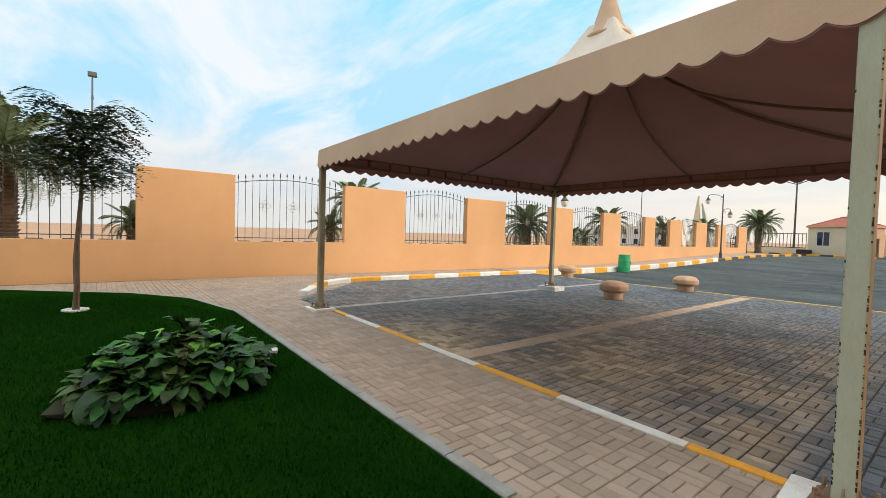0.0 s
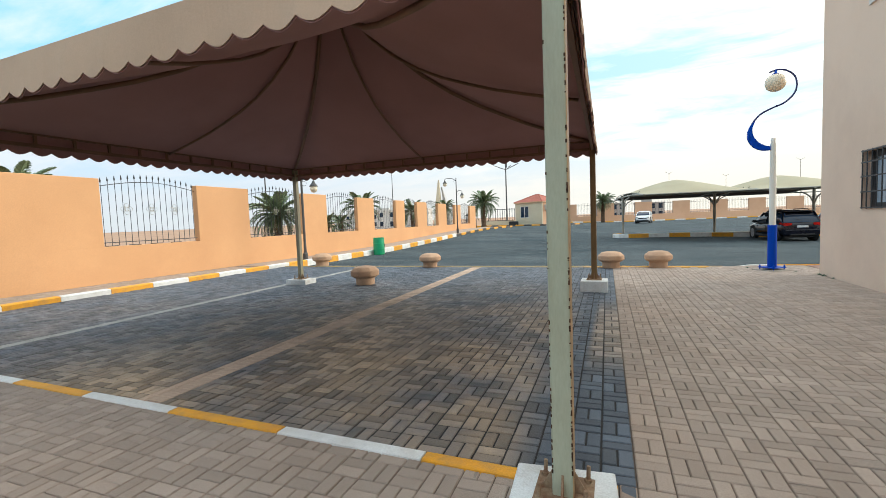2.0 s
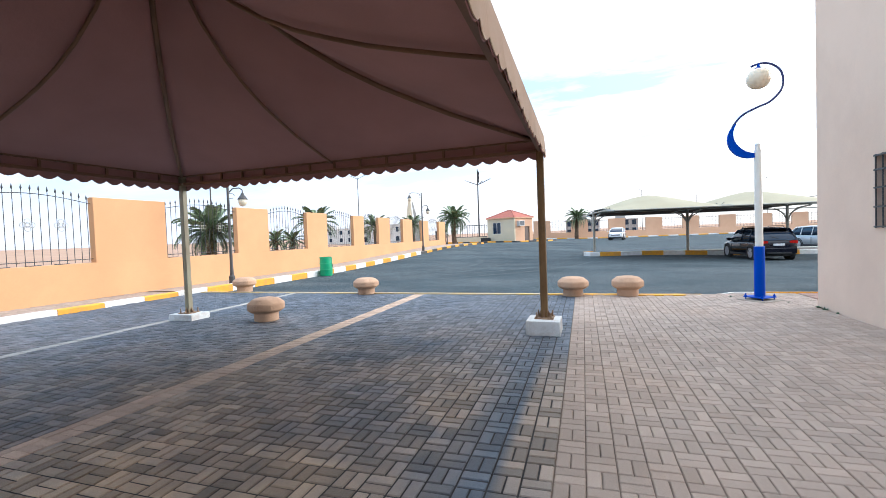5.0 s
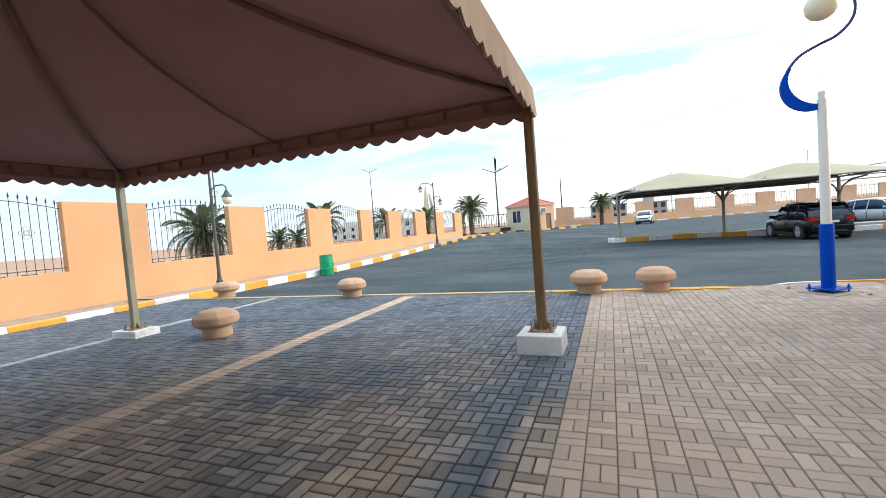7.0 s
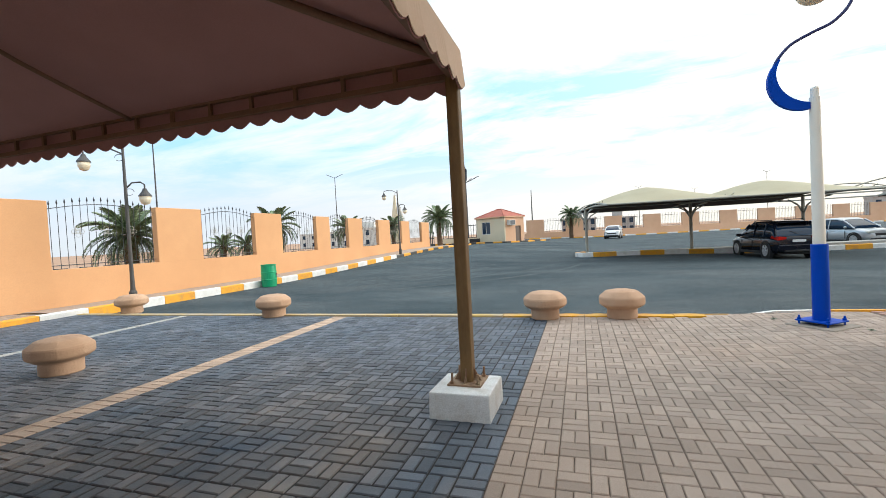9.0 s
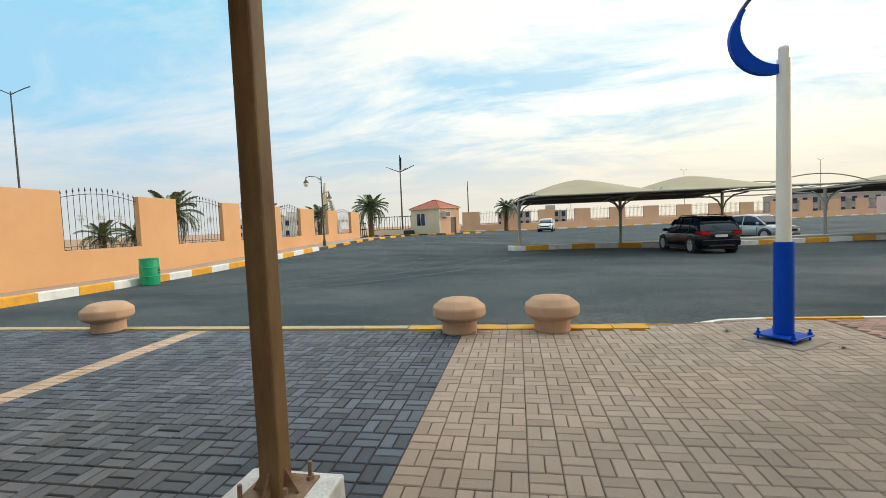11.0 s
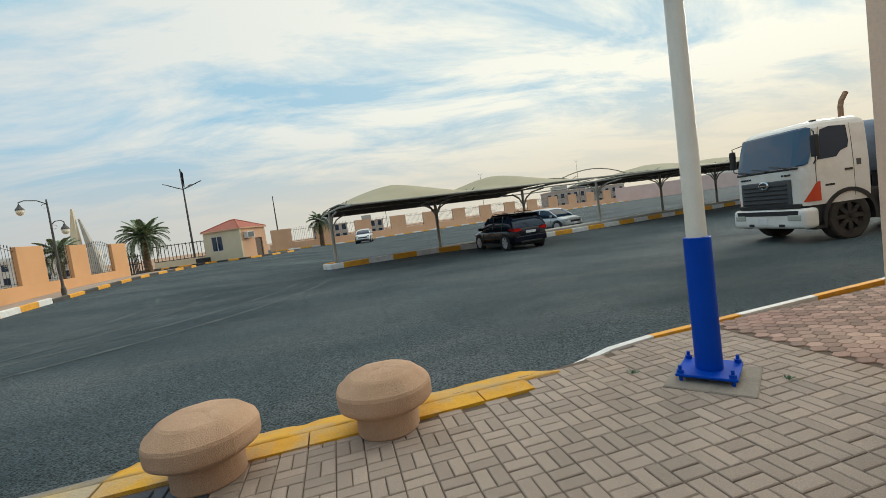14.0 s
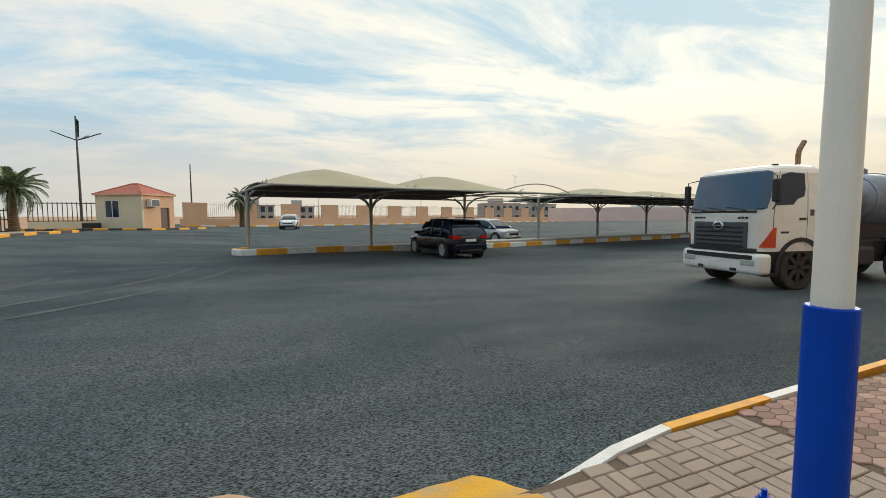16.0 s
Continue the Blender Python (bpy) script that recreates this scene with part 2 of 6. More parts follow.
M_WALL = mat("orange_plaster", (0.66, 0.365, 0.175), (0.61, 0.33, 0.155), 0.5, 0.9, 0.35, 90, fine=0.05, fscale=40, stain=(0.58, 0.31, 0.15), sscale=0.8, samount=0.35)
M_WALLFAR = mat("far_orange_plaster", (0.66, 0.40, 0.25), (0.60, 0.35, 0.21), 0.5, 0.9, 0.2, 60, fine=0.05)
M_PINK = mat("pink_plaster", (0.70, 0.53, 0.48), (0.64, 0.47, 0.42), 0.5, 0.9, 0.2, 60, fine=0.05)
M_BLDG = mat("beige_render", (0.78, 0.60, 0.46), (0.73, 0.55, 0.415), 0.35, 0.9, 0.22, 140, fine=0.05, fscale=60, stain=(0.52, 0.37, 0.27), sscale=0.5, samount=0.3)
M_WHITE = mat("white_paint", (0.80, 0.79, 0.76), (0.73, 0.71, 0.67), 3.0, 0.6, 0.4, 80, stain=(0.48, 0.43, 0.36), sscale=4.0, samount=0.35)
M_YELLOW = mat("yellow_paint", (0.82, 0.385, 0.012), (0.74, 0.32, 0.012), 3.0, 0.6, 0.5, 80, stain=(0.42, 0.27, 0.11), sscale=6.0, samount=0.42)
M_BLACK = mat("black_paint", (0.035, 0.033, 0.03), (0.06, 0.055, 0.05), 3.0, 0.6, 0.4, 80)
M_KERBGREY = mat("kerb_concrete", (0.34, 0.34, 0.33), (0.26, 0.26, 0.25), 4.0, 0.9, 0.5, 120)
M_PAD = mat("dusty_concrete", (0.30, 0.26, 0.21), (0.23, 0.20, 0.165), 5.0, 0.9, 0.6, 90, stain=(0.34, 0.27, 0.21), sscale=3.0, samount=0.6, fine=0.2)
M_IRON = mat("black_iron", (0.03, 0.03, 0.032), (0.045, 0.042, 0.04), 5.0, 0.5, 0.0)
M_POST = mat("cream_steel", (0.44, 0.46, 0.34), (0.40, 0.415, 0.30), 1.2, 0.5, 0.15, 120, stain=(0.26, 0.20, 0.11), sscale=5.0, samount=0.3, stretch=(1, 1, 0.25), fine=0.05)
# cream post's +x face: warm light from that side put into the colour
M_POSTLIT = mat("warm_lit_steel", (0.52, 0.37, 0.20), (0.46, 0.32, 0.17), 1.2, 0.5, 0.15, 120, stain=(0.30, 0.18, 0.09), sscale=5.0, samount=0.4, stretch=(1, 1, 0.25), fine=0.05)
M_RUSTDARK = mat("dark_rust", (0.055, 0.026, 0.012), (0.10, 0.045, 0.018), 20.0, 0.85, 0.5, 150)
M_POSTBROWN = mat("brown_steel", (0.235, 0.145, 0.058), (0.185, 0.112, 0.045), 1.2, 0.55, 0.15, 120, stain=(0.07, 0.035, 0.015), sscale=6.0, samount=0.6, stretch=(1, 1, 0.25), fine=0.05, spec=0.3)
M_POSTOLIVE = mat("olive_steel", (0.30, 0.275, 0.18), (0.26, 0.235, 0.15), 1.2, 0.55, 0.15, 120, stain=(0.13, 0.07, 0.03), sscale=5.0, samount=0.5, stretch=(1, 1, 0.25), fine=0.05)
M_RUST = mat("rusty_steel", (0.20, 0.10, 0.05), (0.33, 0.24, 0.15), 14.0, 0.8, 0.5, 150)
M_FABRIC = mat("tent_fabric_outside", (0.60, 0.43, 0.30), (0.55, 0.385, 0.265), 0.7, 0.85, 0.2, 30, stain=(0.42, 0.29, 0.19), sscale=1.2, samount=0.4, fine=0.04)
M_ROOF = mat("pale_roof_canvas", (0.70, 0.63, 0.55), (0.64, 0.56, 0.48), 0.7, 0.85, 0.2, 30, stain=(0.50, 0.41, 0.33), sscale=1.2, samount=0.4, fine=0.04)
M_LINING = mat("tent_lining", (0.385, 0.205, 0.190), (0.34, 0.178, 0.165), 0.9, 0.9, 0.25, 14, fine=0.04)
M_PIPE = mat("tent_frame_pipe", (0.20, 0.11, 0.06), (0.16, 0.085, 0.045), 3, 0.6, 0.0)
M_CONC = mat("white_concrete", (0.76, 0.77, 0.76), (0.64, 0.64, 0.62), 3.0, 0.8, 0.6, 60, stain=(0.42, 0.36, 0.29), sscale=5.0, samount=0.55)
M_STONE = mat("planter_stone", (0.56, 0.365, 0.235), (0.47, 0.295, 0.18), 2.5, 0.9, 0.8, 130, fine=0.16, fscale=130, stain=(0.40, 0.25, 0.15), sscale=3.0, samount=0.4)
M_BLUE = mat("blue_paint", (0.003, 0.062, 0.46), (0.003, 0.050, 0.38), 2.0, 0.5, 0.05, 40, fine=0.03, spec=0.12)
M_LAMPWHITE = mat("lamp_white_paint", (0.78, 0.76, 0.68), (0.72, 0.70, 0.61), 1.5, 0.4, 0.05, 40, fine=0.03)
M_GLOBE = mat("globe_plastic", (0.80, 0.70, 0.52), (0.74, 0.63, 0.45), 2.0, 0.35, 0.0, fine=0.03)
M_GREEN = mat("green_plastic", (0.02, 0.36, 0.15), (0.015, 0.29, 0.12), 3.0, 0.45, 0.1, 30, fine=0.05)
M_GRASS = mat("lawn_turf", (0.004, 0.022, 0.002), (0.008, 0.033, 0.003), 1.2, 1.0, 1.0, 120, fine=0.4, fscale=110, spec=0.0)
M_BLADE = mat("grass_blade", (0.008, 0.050, 0.004), (0.005, 0.034, 0.003), 1.2, 1.0, island=0.4, fine=0.0, spec=0.0)
M_LEAF = mat("broad_leaf", (0.008, 0.048, 0.009), (0.026, 0.110, 0.018), 6.0, 0.5, 0.5, 45, island=0.75, stain=(0.07, 0.035, 0.018), sscale=2.2, samount=0.55, spec=0.25)
M_YOUNG = mat("young_leaf", (0.12, 0.30, 0.03), (0.065, 0.21, 0.03), 6.0, 0.5, 0.3, 60, island=0.3, spec=0.3)
M_TREE = mat("tree_leaf", (0.026, 0.075, 0.03), (0.04, 0.10, 0.04), 6.0, 0.55, island=0.4, fine=0.0)
M_PALM = mat("palm_leaf", (0.16, 0.215, 0.11), (0.22, 0.255, 0.15), 2.0, 0.6, island=0.4, fine=0.0, spec=0.3)
M_PTRUNK = mat("palm_bark", (0.16, 0.10, 0.06), (0.24, 0.16, 0.10), 5.0, 0.95, 1.0, 25, island=0.3)
M_BARK = mat("tree_bark", (0.22, 0.15, 0.10), (0.16, 0.11, 0.075), 8.0, 0.9, 0.6, 60)
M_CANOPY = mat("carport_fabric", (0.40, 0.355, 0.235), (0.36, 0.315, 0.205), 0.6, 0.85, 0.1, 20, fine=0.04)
# underside of the canopies: the shade below them is put into this colour
M_CANOPYSHADE = mat("carport_shaded_underside", (0.075, 0.042, 0.028), (0.06, 0.034, 0.022), 0.6, 0.9)
M_STEEL = mat("grey_steel", (0.36, 0.34, 0.28), (0.30, 0.28, 0.23), 2.0, 0.5, 0.0)
M_POLE = mat("dark_pole", (0.06, 0.055, 0.05), (0.08, 0.075, 0.07), 2.0, 0.5)
M_ROOFTILE = mat("red_roof_tile", (0.42, 0.13, 0.085), (0.34, 0.10, 0.065), 2.0, 0.8, 0.5, 12)
M_CREAM = mat("cream_plaster", (0.64, 0.56, 0.40), (0.58, 0.50, 0.35), 0.6, 0.9, 0.2, 60, fine=0.05)
M_GLASS = glass_mat("dark_glass", (0.014, 0.030, 0.058), 0.03, 0.4)
M_SCREEN = glass_mat("windscreen_glass", (0.020, 0.052, 0.110), 0.02, 0.9)
M_ARM = mat("navy_paint", (0.012, 0.022, 0.13), (0.010, 0.018, 0.10), 2.0, 0.4, fine=0.03)
# pale blue base: the sky's reflection in the panes is put into the colour
M_WINGLASS = glass_mat("window_glass", (0.40, 0.48, 0.56), 0.08, 0.6)
M_TYRE = mat("tyre_rubber", (0.02, 0.02, 0.02), (0.045, 0.04, 0.035), 8.0, 0.85, 0.2, 60)
M_DUST = mat("dusty_tyre", (0.05, 0.042, 0.036), (0.025, 0.022, 0.02), 5.0, 0.9, 0.3, 60)
M_RIM = mat("alloy_rim", (0.62, 0.62, 0.63), (0.5, 0.5, 0.51), 5.0, 0.35, metal=0.3)
M_CARBLACK = mat("black_car_paint", (0.006, 0.007, 0.013), (0.008, 0.009, 0.016), 2.0, 0.12, fine=0.0, spec=0.35)
M_CARSILVER = mat("silver_car_paint", (0.50, 0.51, 0.52), (0.45, 0.46, 0.47), 2.0, 0.3, metal=0.5, coat=0.8, fine=0.0)
M_CARWHITE = mat("white_car_paint", (0.74, 0.74, 0.73), (0.68, 0.68, 0.67), 2.0, 0.3, coat=0.6, fine=0.0)
M_TRUCKWHITE = mat("truck_white_paint", (0.80, 0.79, 0.75), (0.74, 0.72, 0.67), 1.5, 0.35, coat=0.3, stain=(0.55, 0.47, 0.37), sscale=2.0, samount=0.35, fine=0.03)
M_PLASTIC = mat("dark_plastic", (0.014, 0.014, 0.016), (0.024, 0.023, 0.023), 4.0, 0.6)
M_GREYPLASTIC = mat("grey_plastic", (0.075, 0.082, 0.092), (0.058, 0.064, 0.072), 4.0, 0.5)
M_TANK = mat("grey_tank_paint", (0.20, 0.25, 0.33), (0.13, 0.165, 0.22), 1.2, 0.5, 0.1, 10, stain=(0.07, 0.055, 0.05), sscale=1.5, samount=0.7)
M_REDLAMP = glass_mat("red_lens", (0.45, 0.015, 0.01))
M_ORANGELAMP = glass_mat("orange_lens", (0.55, 0.05, 0.012), 0.1, 0.4)
M_CLEARLAMP = glass_mat("clear_lens", (0.42, 0.43, 0.38))
M_PLATE = mat("plate_white", (0.75, 0.75, 0.75), None, 3.0, 0.5)
M_CHROME = mat("chrome", (0.7, 0.7, 0.7), (0.6, 0.6, 0.6), 3.0, 0.15, metal=1.0, fine=0.0)
M_DOORBROWN = mat("brown_door_paint", (0.12, 0.075, 0.05), (0.10, 0.06, 0.04), 3.0, 0.6)
M_HOUSE = mat("pale_house_plaster", (0.66, 0.64, 0.60), (0.58, 0.56, 0.52), 0.4, 0.9)
M_GREYHOUSE = mat("bare_concrete_house", (0.40, 0.37, 0.34), (0.34, 0.31, 0.28), 0.4, 0.9)


# ---- building helpers ----
def mesh_of(name, bm, material, smooth=False):
    me = bpy.data.meshes.new(name)
    if smooth:
        for f in bm.faces:
            f.smooth = True
    bm.to_mesh(me)
    bm.free()
    for m in (material if isinstance(material, (list, tuple)) else [material]):
        me.materials.append(m)
    return me


def part(name, bm, material, parent, label="", smooth=False):
    ob = new(name, mesh_of(name, bm, material, smooth))
    ob.parent = parent
    return tagged(ob, label)


def thing(name, bm, material, label, category, group="", kind="", smooth=False):
    return tagged(new(name, mesh_of(name, bm, material, smooth)), label, category, group, kind)


def empty(name, label, category, group="", kind="", at=(0, 0, 0), rz=0.0):
    ob = tagged(new(name), label, category, group, kind)
    ob.matrix_world = pose(*at, 0, 0, rz)
    return ob


def box(bm, x0, x1, y0, y1, z0, z1, bevel=0.0, seg=1, m=None, mi=0):
    mm = Matrix.Translation(((x0 + x1) / 2, (y0 + y1) / 2, (z0 + z1) / 2)) @ Matrix.Diagonal((abs(x1 - x0), abs(y1 - y0), abs(z1 - z0), 1))
    r = bmesh.ops.create_cube(bm, size=1.0, matrix=(m @ mm) if m else mm)
    vs = r["verts"]
    fs = {f for v in vs for f in v.link_faces}
    if bevel:
        es = list({e for v in vs for e in v.link_edges})
        rr = bmesh.ops.bevel(bm, geom=es, offset=bevel, segments=seg, affect="EDGES", profile=0.5)
        fs = set(rr["faces"]) | {f for f in fs if f.is_valid}
    for f in fs:
        f.material_index = mi
    return bm


def B(*a, **k):
    return box(bmesh.new(), *a, **k)


def ring_loft(bm, rings, cap0=True, cap1=True, mi=0):
    """Skin a list of equal rings of points."""
    vs = [[bm.verts.new(p) for p in r] for r in rings]
    n = len(vs[0])
    for a, b in zip(vs, vs[1:]):
        for i in range(n):
            f = bm.faces.new((a[i], a[(i + 1) % n], b[(i + 1) % n], b[i]))
            f.material_index = mi
    if cap0:
        bm.faces.new(vs[0][::-1]).material_index = mi
    if cap1:
        bm.faces.new(vs[-1]).material_index = mi
    return bm


def lathe(profile, n=24, bm=None, at=(0, 0, 0), cap0=True, cap1=True, mi=0):
    bm = bm or bmesh.new()
    return ring_loft(bm, [[(at[0] + r * math.cos(2 * math.pi * i / n), at[1] + r * math.sin(2 * math.pi * i / n), at[2] + z) for i in range(n)] for r, z in profile], cap0, cap1, mi)


def tube(points, radius, n=8, bm=None, mi=0):
    """A round bar along points; radius may be a list."""
    bm = bm or bmesh.new()
    pts = [Vector(p) for p in points]
    rad = radius if isinstance(radius, (list, tuple)) else [radius] * len(pts)
    rings, ref = [], None
    for i, p in enumerate(pts):
        d = (pts[min(i + 1, len(pts) - 1)] - pts[max(i - 1, 0)]).normalized()
        if ref is None:
            ref = d.orthogonal().normalized()
        ref = (ref - d * ref.dot(d)).normalized()
        s = d.cross(ref)
        rings.append([p + (ref * math.cos(2 * math.pi * k / n) + s * math.sin(2 * math.pi * k / n)) * rad[i] for k in range(n)])
    return ring_loft(bm, rings, mi=mi)


def slab(outline, z0, z1, bm=None, mi=0):
    bm = bm or bmesh.new()
    return ring_loft(bm, [[(x, y, z0) for x, y in outline], [(x, y, z1) for x, y in outline]], mi=mi)


def smoothstep(a, b, v):
    v = min(1, max(0, (v - a) / (b - a)))
    return v * v * (3 - 2 * v)


def road_z(x, y):
    """The tarmac lies a little under the paving and climbs gently to the gate."""
    k = smoothstep(-10, 3, x)
    start = 20 + 16 * k
    dip = 0.2 * smoothstep(4, 11, x) * smoothstep(16.5, 19, y) * (1 - smoothstep(45, 60, y))
    return -0.13 - dip + (0.62 - 0.24 * k) * smoothstep(start, start + 26, y)


# ---- ground, road, paving beds ----
def sheet(name, xs, ys, zf, material, label, category, thick=0.0):
    bm = bmesh.new()
    g = [[bm.verts.new((x, y, zf(x, y))) for x in xs] for y in ys]
    for j in range(len(ys) - 1):
        for i in range(len(xs) - 1):
            bm.faces.new((g[j][i], g[j][i + 1], g[j + 1][i + 1], g[j + 1][i]))
    return thing(name, bm, material, label, category, kind="structure", smooth=True)


def desert_z(x, y):
    d = max(0.0, math.hypot(x, y - 20) - 120)
    low = -0.45 - 0.3 * smoothstep(-20, 5, x) * (1 - smoothstep(80, 110, y))
    return low + min(d / 300, 1) * (2.2 + 5.0 * noise.noise(Vector((x / 260, y / 260, 3.3))))


def spaced(lo, hi, near_lo, near_hi, step):
    out, v = [], near_lo
    while v < near_hi:
        out.append(v); v += step
    out.append(near_hi)
    s, a = step * 1.6, near_lo
    while a > lo:
        a -= s; s *= 1.5; out.insert(0, max(a, lo))
    s, a = step * 1.6, near_hi
    while a < hi:
        a += s; s *= 1.5; out.append(min(a, hi))
    return out


sheet("ground", spaced(-2200, 2200, -300, 300, 20), spaced(-2200, 2200, -300, 300, 20), desert_z, M_SAND, "reddish desert sand plain reaching the horizon", "ground")
sheet("road", [-11.8 + i * 3.0 for i in range(50)], [14.2 + i * 2.0 for i in range(42)], road_z, M_ASPH, "grey worn asphalt yard with tyre marks", "road")

# curved tyre marks on the yard
road_ob = bpy.data.objects["road"]
for cx, cy, r, w, a0, a1 in ((-13.0, 27.5, 7.4, 0.22, -62, 24), (-13.0, 27.5, 9.1, 0.22, -58, 20), (-12.2, 28.6, 8.3, 0.16, -64, 12), (-11.0, 30.0, 10.4, 0.2, -66, -4), (-11.4, 30.0, 12.1, 0.2, -60, -6)):
    bm = bmesh.new()
    prev = None
    for i in range(41):
        a = radians(a0 + (a1 - a0) * i / 40)
        ww = w * (0.25 + 0.75 * math.sin(math.pi * (0.06 + 0.88 * i / 40)) ** 0.5) * (1 + 0.2 * math.sin(i * 1.7))
        cur = [bm.verts.new((cx + q * math.cos(a), cy + q * math.sin(a), road_z(cx + q * math.cos(a), cy + q * math.sin(a)) + 0.008)) for q in (r - ww / 2, r + ww / 2)]
        if prev:
            bm.faces.new((prev[0], prev[1], cur[1], cur[0]))
        prev = cur
    part("tyre_mark", bm, M_MARK, road_ob)

WALL_X, SILL, TOP = -14.41, 1.15, 3.27
paving = empty("pavement", "block paved walkways and parking bays beside a lawn", "pavement", kind="structure")
part("paver_bed", slab([(WALL_X, -3.5), (-13.4, -2.4), (-12.3, -1.0), (-11.5, 0.1), (-10.2, 1.1), (-8.6, 1.56), (-1.1, 1.56), (-1.1, -12), (4.755, -12), (4.755, 13.17), (40, 13.17), (40, 15.5), (7.7, 15.1), (4.4, 15.0), (3.2, 14.82), (-11.7, 14.15), (WALL_X, 14.3)], -0.3, -0.012), M_JOINT, paving)
part("bay_bed", slab([(-9.2, 3.2), (0.50, 3.2), (0.285, 14.28), (-11.72, 14.05), (-11.72, 5.7)], -0.02, -0.0085), M_JOINTDARK, paving)
# walk along the wall, past the bays
bm = bmesh.new()
ys = [14.3 + i * 2.0 for i in range(19)]
g = [[bm.verts.new((x, y, max(0.0, road_z(x, y) + 0.13))) for x in (WALL_X, -13.2, -11.95)] for y in ys]
for j in range(len(ys) - 1):
    for i in range(2):
        bm.faces.new((g[j][i], g[j][i + 1], g[j + 1][i + 1], g[j + 1][i]))
part("wall_walk", bm, M_TAN, paving)

# lawn
LAWN = [(-14.3, -3.6), (-13.4, -2.5), (-12.35, -1.1), (-11.55, 0.05), (-10.2, 1.05), (-8.65, 1.52), (-8.0, 1.54), (-1.1, 1.54), (-1.1, -12), (-14.3, -12)]
lawn = thing("lawn", slab(LAWN, -0.3, 0.015), M_GRASS, "dense dark green lawn with a curved edge", "lawn", kind="structure")

# ---- boundary wall ----
PIERS = [(-14.0, -11.2), (-6.6, -3.6), (0.26, 2.85), (6.61, 9.27), (12.61, 15.1), (18.55, 20.55), (23.6, 25.55), (28.6, 30.0), (32.2, 34.1), (36.6, 38.6), (40.9, 42.6), (45.6, 47.6)]
wall = empty("boundary_wall", "orange plastered boundary wall with tall piers", "wall", kind="structure")
part("dwarf_wall", B(WALL_X - 0.25, WALL_X, -14, 47.6, -0.5, SILL, bevel=0.008), M_WALL, wall)
for a, b in PIERS:
    part("pier", B(WALL_X - 0.25, WALL_X + 0.002, a, b, SILL - 0.02, TOP - 0.006 * max(0, a - 10), bevel=0.012), M_WALL, wall)


def fence_panel(x, y0, y1, z0, z1, label, gap=0.215, scroll=True, along="y"):
    """Iron railing: uprights with spear tips, an arched top rail, a bottom rail and scroll rings."""
    f = empty("iron_fence", label, "fence", "railings in the boundary wall", "structure")

    def at(u, v):
        return (x, u, v) if along == "y" else (u, x, v)

    n = max(4, round((y1 - y0) / gap))
    arch = lambda u: 0.22 * math.sin(math.pi * (u - y0) / (y1 - y0))
    for i in range(n):
        u = y0 + (i + 0.5) * (y1 - y0) / n
        t = z1 - 0.28 + arch(u)
        bm = tube([at(u, z0 + 0.02), at(u, t + 0.12)], 0.009, 6)
        tube([at(u, t + 0.1), at(u, t + 0.13), at(u, t + 0.16), at(u, t + 0.26)], [0.011, 0.024, 0.024, 0.002], 6, bm)
        part("fence_bar", bm, M_IRON, f)
    part("bottom_rail", tube([at(y0, z0 + 0.12), at(y1, z0 + 0.12)], 0.013, 6), M_IRON, f)
    m = 14
    part("top_rail", tube([at(y0 + (y1 - y0) * i / m, z1 - 0.28 + arch(y0 + (y1 - y0) * i / m)) for i in range(m + 1)], 0.013, 6), M_IRON, f)
    if scroll:
        for k in range(3):
            u = y0 + (y1 - y0) * (0.25 + 0.25 * k)
            c = z0 + 0.55 * (z1 - z0)
            bm = bmesh.new()
            for du, dv in ((0, 0.11), (0, -0.11), (0.11, 0), (-0.11, 0), (0, 0)):
                tube([at(u + du + 0.075 * math.cos(a), c + dv + 0.075 * math.sin(a)) for a in [q * math.pi / 5 for q in range(11)]], 0.007, 4, bm)
            part("scroll_ornament", bm, M_STEEL, f)
    for k in range(max(2, int((y1 - y0) / 0.7))):
        u = y0 + 0.3 + k * 0.72
        if u < y1 - 0.1:
            part("foot_plate", B(*((x - 0.06, x + 0.06, u - 0.17, u + 0.17) if along == "y" else (u - 0.17, u + 0.17, x - 0.06, x + 0.06)), z0 + 0.0, z0 + 0.022), M_IRON, f)
    return f


for (a0, a1), (b0, b1) in zip(PIERS, PIERS[1:]):
    if a1 > -5:
        fence_panel(WALL_X - 0.13, a1, b0, SILL, TOP + 0.05 - 0.006 * max(0, a1 - 10), "black wrought iron railing with spear tips and scrolls")


